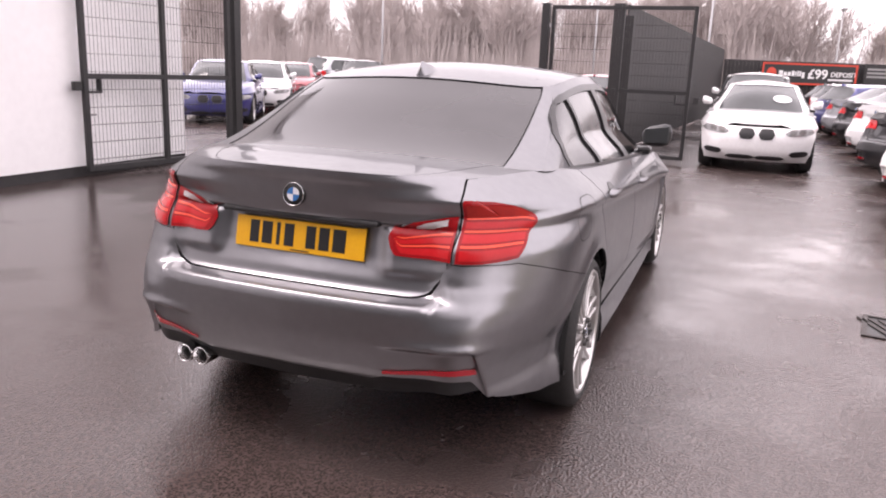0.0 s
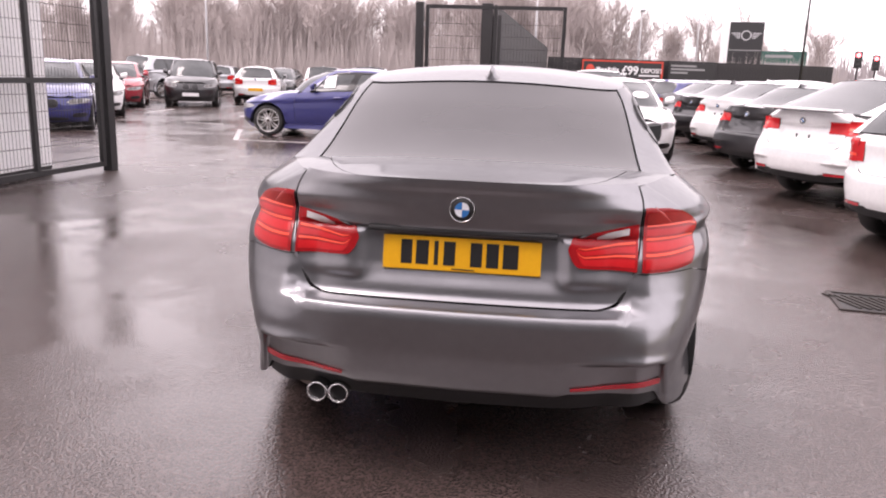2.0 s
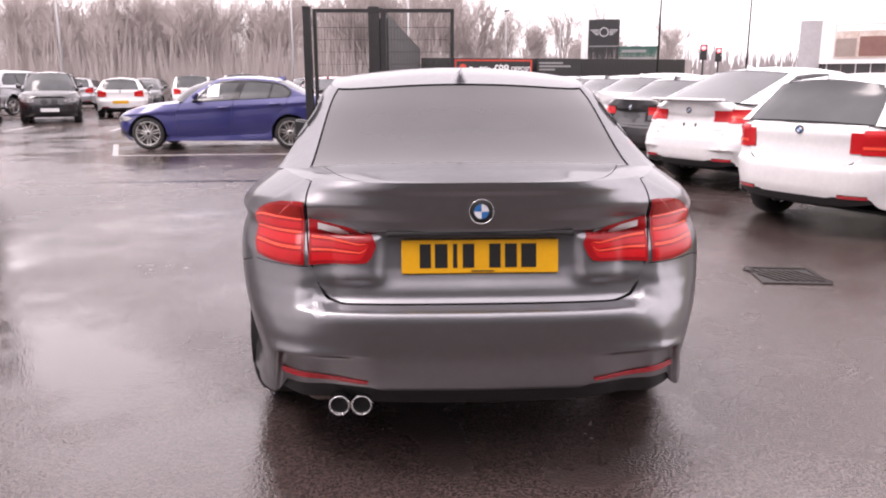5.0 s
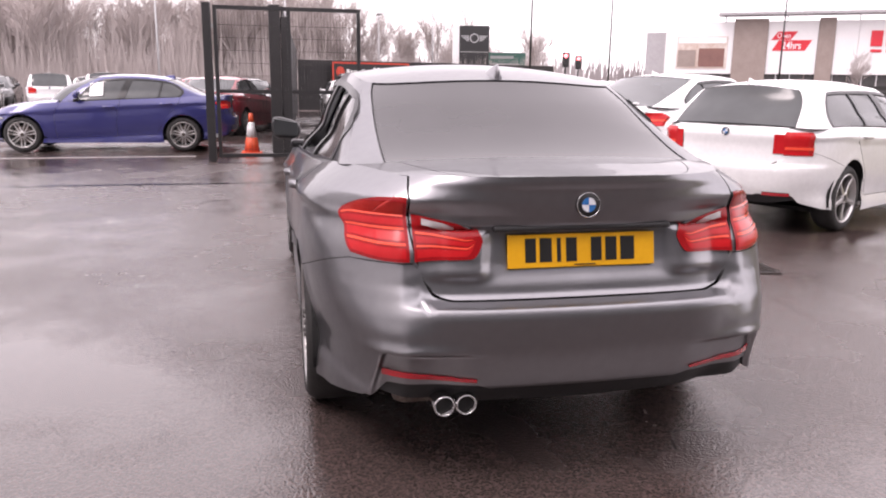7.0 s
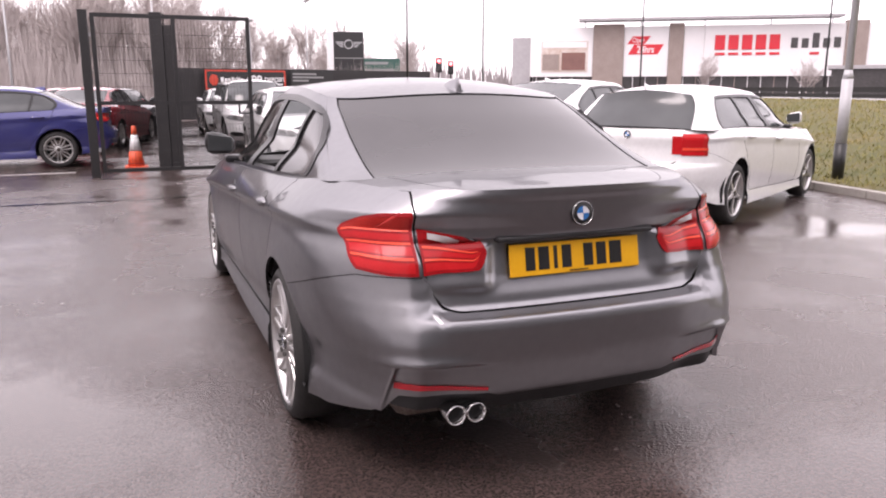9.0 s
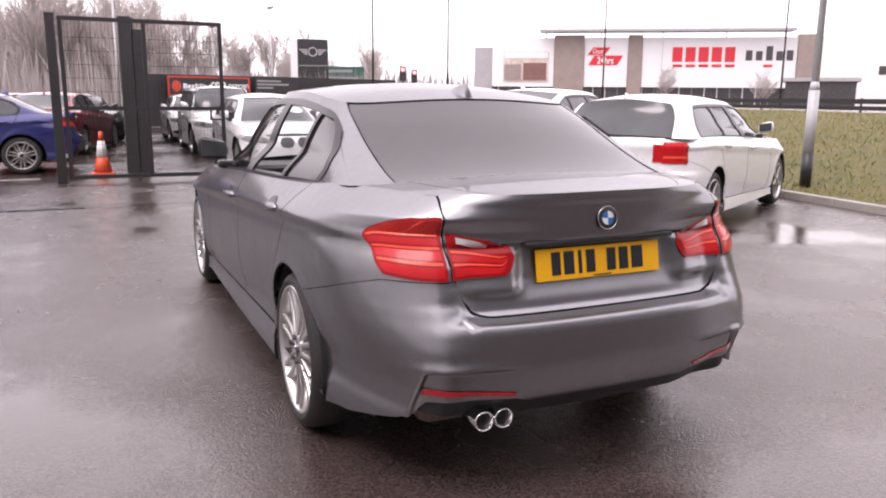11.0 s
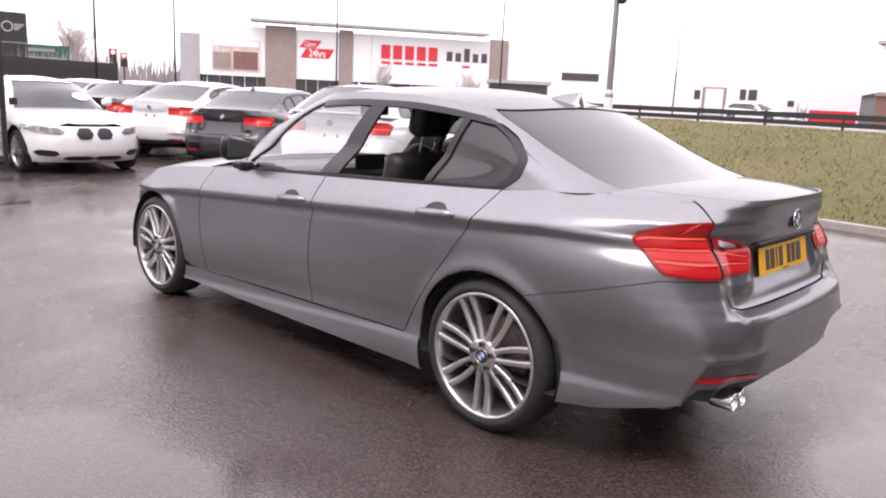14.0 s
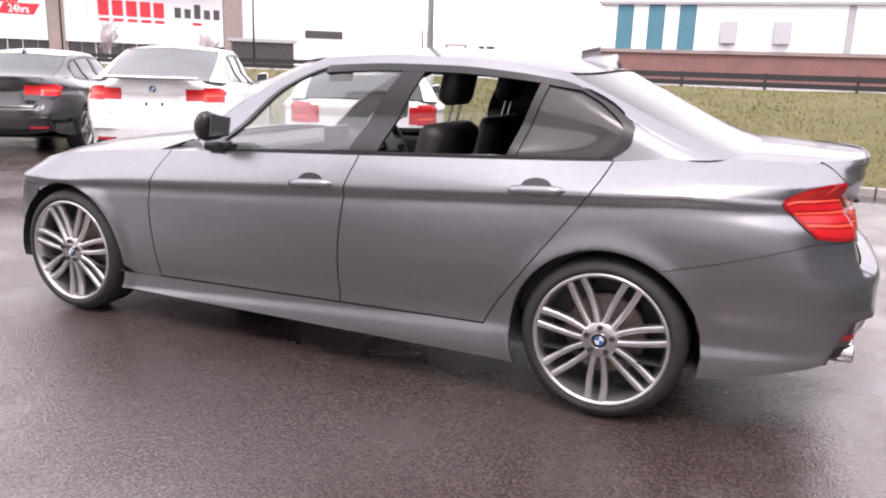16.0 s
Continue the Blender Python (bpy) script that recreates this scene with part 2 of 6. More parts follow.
def curve(*pts):
    """A smooth curve without overshoot through (x, y) pairs."""
    xs = np.array([p[0] for p in pts], float)
    ys = np.array([p[1] for p in pts], float)
    d = np.diff(ys) / np.diff(xs)
    m = np.zeros(len(xs))
    m[0], m[-1] = d[0], d[-1]
    for k in range(1, len(xs) - 1):
        m[k] = 0 if d[k - 1] * d[k] <= 0 else 2 * d[k - 1] * d[k] / (d[k - 1] + d[k])

    lx, ly, lm = xs.tolist(), ys.tolist(), m.tolist()

    def at(x):
        if isinstance(x, (int, float)):
            x = min(max(x, lx[0]), lx[-1])
            k = min(max(bisect_left(lx, x) - 1, 0), len(lx) - 2)
            h = lx[k + 1] - lx[k]
            s = (x - lx[k]) / h
            return ((1 + 2 * s) * (1 - s) ** 2 * ly[k] + s * (1 - s) ** 2 * h * lm[k]
                    + s * s * (3 - 2 * s) * ly[k + 1] + s * s * (s - 1) * h * lm[k + 1])
        x = np.clip(np.asarray(x, float), xs[0], xs[-1])
        k = np.clip(np.searchsorted(xs, x) - 1, 0, len(xs) - 2)
        h = xs[k + 1] - xs[k]
        s = (x - xs[k]) / h
        return ((1 + 2 * s) * (1 - s) ** 2 * ys[k] + s * (1 - s) ** 2 * h * m[k]
                + s * s * (3 - 2 * s) * ys[k + 1] + s * s * (s - 1) * h * m[k + 1])
    return at


def obj(name, verts, faces, mat, parent=None, label="", smooth=False):
    me = bpy.data.meshes.new(name)
    me.from_pydata([tuple(v) for v in verts], [], faces)
    me.materials.append(mat)
    if smooth:
        me.shade_smooth()
    ob = new(name, me)
    ob.parent = parent
    if label:
        tagged(ob, label)
    return ob


def part(name, bm, mat, parent=None, label="", smooth=False):
    me = bpy.data.meshes.new(name)
    bm.to_mesh(me)
    bm.free()
    me.materials.append(mat)
    if smooth:
        me.shade_smooth()
    ob = new(name, me)
    ob.parent = parent
    if label:
        tagged(ob, label)
    return ob


def box(bm, x0, x1, y0, y1, z0, z1, bevel=0.0):
    r = bmesh.ops.create_cube(bm, size=1)
    vs = r["verts"]
    bmesh.ops.scale(bm, vec=(x1 - x0, y1 - y0, z1 - z0), verts=vs)
    bmesh.ops.translate(bm, vec=((x0 + x1) / 2, (y0 + y1) / 2, (z0 + z1) / 2), verts=vs)
    if bevel:
        es = list({e for v in vs for e in v.link_edges})
        bmesh.ops.bevel(bm, geom=es, offset=bevel, segments=2, affect="EDGES", profile=0.5)
    return vs


def box_part(name, mat, parent, dims, bevel=0.0, label="", smooth=False):
    bm = bmesh.new()
    box(bm, *dims, bevel=bevel)
    return part(name, bm, mat, parent, label, smooth)


def lathe(prof, n=32, axis="x"):
    """Verts and faces of the profile (radius, offset) turned about an axis."""
    V, F = [], []
    k = len(prof)
    for i in range(n):
        a = 2 * math.pi * i / n
        for r, o in prof:
            c, s = r * math.cos(a), r * math.sin(a)
            V.append((o, c, s) if axis == "x" else (c, o, s) if axis == "y" else (c, s, o))
    for i in range(n):
        for j in range(k - 1):
            F.append((i * k + j, ((i + 1) % n) * k + j, ((i + 1) % n) * k + j + 1, i * k + j + 1))
    return V, F


def tube(p, q, r0, r1, n=8):
    """Verts and faces of a tapered tube with closed ends."""
    p, q = Vector(p), Vector(q)
    d = (q - p).normalized()
    a = d.orthogonal().normalized()
    b = d.cross(a)
    V = []
    for c, r in ((p, r0), (q, r1)):
        V += [c + (a * math.cos(2 * math.pi * i / n) + b * math.sin(2 * math.pi * i / n)) * r for i in range(n)]
    F = [(i, (i + 1) % n, n + (i + 1) % n, n + i) for i in range(n)] + [tuple(range(n))[::-1], tuple(range(n, 2 * n))]
    return V, F


def merge(pieces):
    V, F = [], []
    for v, f in pieces:
        o = len(V)
        V += list(v)
        F += [tuple(i + o for i in x) for x in f]
    return V, F


def root(name, m, label, category, group=""):
    ob = new(name)
    ob.matrix_world = m
    return tagged(ob, label, category, group)


# ---- cars ----
AX_R, AX_F, ARCH = 1.03, 3.84, 0.370

DROP = curve((0.0, 0.25), (0.4, 0.225), (1.0, 0.125), (1.6, 0.07), (2.3, 0.056), (3.2, 0.06), (3.9, 0.10), (4.6, 0.16))

SEDAN = dict(
    drop=DROP,
    zs=curve((0.05, 1.034), (0.25, 1.032), (0.6, 1.040), (0.85, 1.030), (1.06, 1.008), (1.43, 0.99), (2.17, 0.955), (2.95, 0.915), (3.3, 0.895), (3.87, 0.835), (4.3, 0.75), (4.6, 0.66)),
    yr=curve((0.18, 0.28), (0.26, 0.19), (0.33, 0.13), (0.375, 0.088), (0.42, 0.072), (0.52, 0.056), (0.60, 0.054), (0.635, 0.066), (0.648, 0.128), (0.660, 0.146),
             (0.69, 0.158), (0.73, 0.177), (0.77, 0.192), (0.84, 0.204), (0.868, 0.202), (0.884, 0.170), (0.94, 0.160), (1.0, 0.154), (1.025, 0.146), (1.045, 0.145)),
    yg=curve((0, 0.52), (0.5, 0.80), (0.8, 0.99), (1, 1.18)), yw=curve((0, 3.50), (0.5, 3.27), (0.69, 3.15), (0.8, 3.05), (0.9, 2.93), (1, 2.78)), wg=curve((0, 0.755), (0.5, 0.705), (0.9, 0.633), (1, 0.60)),
    zt=curve((0.5, 1.12), (0.8, 1.215), (1.0, 1.262), (1.2, 1.303), (1.5, 1.353), (1.8, 1.376), (2.05, 1.378), (2.4, 1.357), (2.9, 1.275)),
    ya=curve((0, 2.96), (0.15, 2.90), (0.5, 2.76), (0.69, 2.67), (0.795, 2.573), (0.88, 2.455), (0.9, 2.41)), yc=curve((0, 1.075), (0.25, 1.0), (0.45, 0.995), (0.7, 1.08), (0.82, 1.17), (0.9, 1.27), (1.0, 1.46)),
    crown=0.028, roof=0.05, deck=0.52, n=3.3,
    yq=curve((0.18, 0.20), (0.26, 0.11), (0.33, 0.07), (0.375, 0.055), (0.42, 0.05), (0.55, 0.047), (0.60, 0.058), (0.66, 0.086), (0.71, 0.108), (0.767, 0.122), (0.86, 0.126), (0.95, 0.140), (1.025, 0.146), (1.045, 0.145)))
HATCH = dict(SEDAN,
    zs=curve((0.05, 0.985), (0.4, 0.985), (1.06, 0.985), (1.43, 0.975), (2.17, 0.945), (2.95, 0.905), (3.3, 0.885), (3.87, 0.865), (4.3, 0.80), (4.6, 0.715)),
    yr=curve((0.18, 0.26), (0.26, 0.14), (0.36, 0.06), (0.45, 0.03), (0.58, 0.02), (0.64, 0.035), (0.66, 0.07), (0.80, 0.085), (0.90, 0.075), (0.99, 0.11)),
    drop=curve((0, 0.10), (1, 0.085), (1.6, 0.07), (2.3, 0.056), (3.2, 0.06), (3.9, 0.10), (4.6, 0.16)),
    yg=curve((0, 0.15), (0.3, 0.25), (0.8, 0.43), (1, 0.46)), wg=curve((0, 0.80), (0.5, 0.715), (0.9, 0.61), (1, 0.57)),
    zt=curve((0.2, 1.25), (0.6, 1.305), (1.2, 1.345), (1.75, 1.35), (2.05, 1.345), (2.4, 1.325), (2.9, 1.25)),
    yc=curve((0, 0.66), (0.3, 0.62), (0.6, 0.70), (0.9, 0.90), (1.0, 1.0)), crown=0.02, roof=0.075, deck=0.16, n=3.3)
GT = dict(SEDAN, yg=curve((0, 0.24), (0.4, 0.5), (1, 1.15)),
    zs=curve((0.05, 1.02), (0.30, 1.02), (0.7, 1.01), (1.06, 1.0), (1.43, 0.985), (2.17, 0.955), (2.95, 0.915), (3.3, 0.895), (3.87, 0.835), (4.3, 0.75), (4.6, 0.66)),
    zt=curve((0.2, 1.12), (0.6, 1.24), (1.0, 1.325), (1.35, 1.36), (1.75, 1.385), (2.05, 1.385), (2.4, 1.355), (2.9, 1.27)),
    yc=curve((0, 0.92), (0.3, 0.84), (0.6, 0.98), (0.9, 1.3), (1.0, 1.45)), crown=0.03, deck=0.24)
BOXY = dict(HATCH, zt=curve((0.2, 1.36), (0.6, 1.385), (1.2, 1.395), (1.75, 1.395), (2.4, 1.385), (2.9, 1.34)), yw=curve((0, 3.42), (0.5, 3.2), (1, 2.85)),
    ya=curve((0, 3.05), (0.4, 2.9), (0.9, 2.65)), wg=curve((0, 0.81), (0.5, 0.77), (1, 0.69)))

WIDTH = curve((0.05, 0.86), (0.17, 0.874), (0.23, 0.868), (0.28, 0.856), (0.33, 0.858), (0.42, 0.877), (0.55, 0.8915), (0.65, 0.894), (0.735, 0.891), (0.780, 0.886), (0.8195, 0.9065), (0.9, 0.9065))
NOSE = curve((0.16, 4.42), (0.25, 4.55), (0.36, 4.61), (0.5, 4.62), (0.62, 4.60), (0.70, 4.55), (0.80, 4.45))


BOW, DEEP = 0.06, 0.36
SQUARE = curve((0.68, 3.5), (0.79, 3.35), (0.87, 2.8), (0.91, 2.6), (0.94, 2.9), (0.97, 3.3), (1.03, 3.35))
# plan of the bumper's corner: flat tail, a tight bend, then a long taper along the flank
BEND_X = np.linspace(0, 1, 241)
BEND_Y = curve((0, 0), (0.39, 0.012), (0.67, 0.052), (0.76, 0.098), (0.81, 0.155), (0.86, 0.247), (0.92, 0.40), (0.97, 0.60), (0.985, 0.74), (1, 1.0))(BEND_X)


def se(x, n):
    return (1 - clamp(x, 0.0, 1.0) ** n) ** (1 / n)


class Shape:
    """The outer form of a car, standing along +y with its tail at y = 0; others are this form stretched."""

    def __init__(self, spec, length, base, tail, wide, high, dense):
        self.s, self.k = spec, dense
        self.fit = curve((-1, -1), (0, 0), (AX_R, tail), (AX_F, tail + base), (4.62, length), (6, length + 1.4))
        self.fx, self.fz = wide / 1.811, high / 1.429

    def out(self, P):
        Q = np.array(P, float)
        Q[..., 1] = np.interp(Q[..., 1], [-1, 0, AX_R, AX_F, 4.62, 6], [float(self.fit(v)) for v in (-1, 0, AX_R, AX_F, 4.62, 6)])
        Q[..., 0] *= self.fx
        Q[..., 2] *= self.fz
        return Q

    def w(self, y, z):
        y, z = float(y), float(z)
        flare = 0.0
        for a in (AX_R, AX_F):
            d = (math.hypot(y - a, z - 0.318) - ARCH) / 0.045
            if abs(d) < 4:
                flare += 0.012 * math.exp(-d * d)
        zc = min(0.82 - 0.065 * (y - 2.19), 0.895 + 0.02 * clamp(y, 0.0, 1.2))
        if z <= zc:
            return WIDTH(z + 0.82 - zc) + flare
        top = max(self.s["zs"](y), zc + 0.03)
        return 0.9065 - self.s["drop"](y) * clamp((z - zc) / (top - zc), 0.0, 1.4) ** 1.25 + flare

    def square(self, z):
        return self.s["n"] if self.s["deck"] < 0.2 else float(SQUARE(z))

    def tail_y(self, x, z):
        """The tail's profile at the middle, which loses its ledge towards the corners."""
        if self.s["deck"] < 0.2:
            return self.s["yr"](z)
        k = clamp((abs(x) - 0.47) / 0.15, 0.0, 1.0)
        k = k * k * (3 - 2 * k)
        return self.s["yr"](z) * (1 - k) + self.s["yq"](z) * k

    def side(self, y, z):
        y, z = float(y), float(z)
        yr = self.tail_y(1.0, z)
        yf = NOSE(z)
        r = se((1.05 - y) / (1.05 - yr), self.square(z))
        k = self.bent(z)
        if k and y < 1.05:
            r += k * (float(np.interp(1 - (1.05 - y) / (1.05 - yr), BEND_Y, BEND_X)) - r)
        f = se((y - 3.7) / (yf - 3.7), 2.7)
        return self.w(y, z) * r * f

    def rear(self, x, z):
        a, z = abs(float(x)), float(z)
        yr = self.tail_y(a, z)
        u = min(a / self.w(0.4, z), 1.0)
        d = 1 - se(u, self.square(z))
        k = self.bent(z)
        if k:
            d += k * (float(np.interp(u, BEND_X, BEND_Y)) - d)
        y = yr + (1.05 - yr) * d
        if self.s["deck"] > 0.2:
            e = lambda v: 1 / (1 + math.exp(clamp(v, -40, 40)))
            if z < 0.56:
                g = clamp((a - 0.33) / 0.30, 0.0, 1.0)
                g = g * g * (3 - 2 * g)
                edge = 0.668 + 0.18 * (0.49 - z)
                y += 0.042 * g * e((a - edge) / 0.005) * e((z - 0.487) / 0.004)
                up = math.exp(-((z - 0.494) / (0.008 if z < 0.494 else 0.022)) ** 2) * e((a - 0.70) / 0.01)
                out = math.exp(-((a - edge - 0.006) / 0.014) ** 2) * e((z - 0.48) / 0.006)
                y -= g * (0.014 * up + 0.008 * out)
            elif 0.66 < z < 0.90:
                y -= 0.034 * e(-(a - 0.325 - 0.10 * (0.86 - z)) / 0.012) * e((a - 0.52) / 0.04) * e(-(z - 0.715) / 0.008) * e((z - 0.868) / 0.006)
        return y

    def bent(self, z):
        if self.s["deck"] < 0.2:
            return 0.0
        k = clamp((0.80 - z) / 0.36, 0.0, 1.0)
        return k * k * (3 - 2 * k)

    def front(self, x, z):
        a, z = abs(float(x)), float(z)
        yf = NOSE(z)
        return yf - (yf - 3.7) * (1 - se(a / self.w(4.2, z), 2.7))

    def house(self, y, v):
        """Side of the glasshouse: x at length y and height v (0 belt, 1 roof edge)."""
        s = self.s
        y, v = float(y), float(v)
        h = s["wg"](v) * se((s["yg"](v) + BOW + DEEP - y) / DEEP, 5.0) * se((y - s["yw"](v) + 0.85) / 0.85, 2.6)
        if v > 0.4 or y < 1.05 or y > 3.1:
            return h
        k = clamp(v / 0.4, 0.0, 1.0)
        k = 1 - (1 - k * k * (3 - 2 * k)) * clamp((y - 1.05) / 0.4, 0.0, 1.0) * clamp((3.1 - y) / 0.3, 0.0, 1.0)
        return (self.side(y, s["zs"](y)) - 0.016) * (1 - k) + k * h

    def house_z(self, y, v):
        s = self.s
        y, v = float(y), float(v)
        b = s["zs"](y) - 0.004
        return b + (s["zt"](y) - b) * v

    def house_point(self, y, v):
        x = float(self.house(y, v))
        return (x, y, float(self.house_z(y, v)) + self.s["roof"] * v * (1 - (x / float(self.s["wg"](v))) ** 2))

    def back_y(self, x, v):
        x, v = abs(float(x)), float(v)
        u = x / self.s["wg"](v)
        return self.s["yg"](v) + BOW * u * u + DEEP * (1 - se(u, 5.0))

    def screen_y(self, x, v):
        x, v = abs(float(x)), float(v)
        return self.s["yw"](v) - 0.85 * (1 - se(x / self.s["wg"](v), 2.6))


def sheet(name, P, mat, parent, label="", flip=False, hem=0.012, cut=(), mirror=False, lift=0.0, shape=None, both=False):
    """A curved panel from a grid of points, its rim folded inwards; holes for the wheels are cut round."""
    P = np.array(P, float)
    nu, nv = P.shape[:2]
    N = np.cross(np.gradient(P, axis=0), np.gradient(P, axis=1))
    N /= np.maximum(np.linalg.norm(N, axis=-1, keepdims=True), 1e-9)
    if flip:
        N = -N
    P = P + N * lift
    inside = np.zeros((nu, nv), bool)
    for cy, cz, r in cut:
        d = np.hypot(P[..., 1] - cy, P[..., 2] - cz)
        inn = d < r
        full = inn.copy()
        pad = np.pad(inn, 1, constant_values=True)
        for di in (0, 1, 2):
            for dj in (0, 1, 2):
                full &= pad[di:di + nu, dj:dj + nv]
        edge = inn & ~full
        k = np.where(edge, r / np.maximum(d, 1e-6), 1)
        P[..., 1] = cy + (P[..., 1] - cy) * k
        P[..., 2] = cz + (P[..., 2] - cz) * k
        inside |= inn
    V = P.reshape(-1, 3)
    rim_from = None
    idx = np.arange(nu * nv).reshape(nu, nv)
    F = []
    for i in range(nu - 1):
        for j in range(nv - 1):
            if inside[i, j] and inside[i + 1, j] and inside[i, j + 1] and inside[i + 1, j + 1]:
                continue
            q = (idx[i, j], idx[i + 1, j], idx[i + 1, j + 1], idx[i, j + 1])
            F.append(tuple(int(a) for a in (q[::-1] if flip else q)))
    rim_from = len(F)
    if hem:
        edges = {}
        for f in F:
            for a, b in zip(f, f[1:] + f[:1]):
                if (b, a) in edges:
                    del edges[(b, a)]
                else:
                    edges[(a, b)] = 1
        low = {}
        V = list(map(tuple, V))
        NN = N.reshape(-1, 3)
        for a, b in edges:
            if both and abs(V[a][0]) < 1e-5 and abs(V[b][0]) < 1e-5:
                continue
            for c in (a, b):
                if c not in low:
                    low[c] = len(V)
                    V.append(V[c])
                    V.append(tuple(np.array(V[c]) - NN[c] * hem))
            F.append((low[b], low[a], low[a] + 1, low[b] + 1))
    V = np.array(V)
    sets = [V]
    if mirror or both:
        sets = ([V] if both else []) + [V * np.array([-1, 1, 1])]
    allv, allf = [], []
    for k, S in enumerate(sets):
        turn = (mirror and not both) or k == 1
        ids = []
        for a, p in enumerate(shape.out(S) if shape else S):
            if k == 1 and abs(p[0]) < 1e-5:
                ids.append(a)
            else:
                ids.append(len(allv))
                allv.append(p)
        allf += [tuple(ids[a] for a in (f[::-1] if turn else f)) for f in F]
    ob = obj(name, allv, allf, mat, parent, label, True)
    if hem > 0.003:
        ob.data.materials.append(M_TRIM)
        n = len(F)
        ob.data.polygons.foreach_set("material_index", [1 if k % n >= rim_from else 0 for k in range(len(allf))])
    return ob


def span(a, b, n):
    return np.linspace(a, b, n).tolist()


def side_patch(sh, ya, yb, za, zb, nu, nv):
    """Grid on the car's flank between two edge curves y(z) and two y-dependent heights."""
    P = np.zeros((nu, nv, 3))
    for j, s in enumerate(span(0, 1, nv)):
        for i, u in enumerate(span(0, 1, nu)):
            z = za(0) + (zb(0) - za(0)) * s
            y = ya(z) + (yb(z) - ya(z)) * u
            z = za(y) + (zb(y) - za(y)) * s
            y = ya(z) + (yb(z) - ya(z)) * u
            P[i, j] = (sh.side(y, z), y, z)
    return P


def tail_patch(sh, xs, yend, za, zb, nx, ny, nv, turn=0.86):
    """Grid that runs over the tail from x = xs(z), round the corner, to y = yend(z) on the flank; za, zb are heights over 0..1 (tail) and 1..2 (flank)."""
    T = span(0, 1, nx) + span(1, 2, ny + 1)[1:] if ny else span(0, 1, nx)
    P = np.zeros((len(T), nv, 3))
    for i, t in enumerate(T):
        for j, s in enumerate(span(0, 1, nv)):
            z = float(za(t) + (zb(t) - za(t)) * s)
            w = float(sh.w(0.4, z))
            xc = turn * w if ny else None
            if ny == 0:
                x0, x1 = xs(z)
                x = x0 + (x1 - x0) * t
                P[i, j] = (x, sh.rear(np.array(x), z), z)
            elif t <= 1:
                x = xs(z) + (xc - xs(z)) * t
                P[i, j] = (x, sh.rear(np.array(x), z), z)
            else:
                yc = float(sh.rear(np.array(xc), z))
                y = yc + (yend(z) - yc) * (t - 1)
                P[i, j] = (sh.side(y, z), y, z)
    return P


def const(v):
    return lambda q: v


def roundel(parent, at, normal, r, name="badge", label="round blue and white enamel badge with a dark ring"):
    """A badge: dark rim, chrome edge and an inner disc in four quarters."""
    q = Vector(normal).to_track_quat("Z", "Y").to_matrix().to_4x4()
    m = Matrix.Translation(at) @ q
    V, F = lathe([(0.0, 0.004), (r * 0.93, 0.004), (r, 0.002), (r, -0.004)], 28, "z")
    rim = obj(name, [m @ Vector(v) for v in V], F, M_INK, parent, label, True)
    V, F = lathe([(r * 0.93, 0.0045), (r * 0.96, 0.006), (r, 0.0045), (r * 1.0, 0.0)], 28, "z")
    obj("chrome_edge", [m @ Vector(v) for v in V], F, M_CHROME, rim, "", True)
    for k in range(4):
        n = 7
        V = [(0, 0, 0.0055)] + [(0.58 * r * math.cos(math.pi / 2 * (k + i / (n - 1))), 0.58 * r * math.sin(math.pi / 2 * (k + i / (n - 1))), 0.0055) for i in range(n)]
        V += [(x, y, 0.003) for x, y, z in V]
        c = n + 1
        F = [(0, i, i + 1) for i in range(1, n)] + [(i, i + c, i + 1 + c, i + 1) for i in range(1, n)]
        obj("quarter", [m @ Vector(v) for v in V], F, (M_ROUNDWHITE, M_ROUNDBLUE)[k % 2], rim)
    return rim


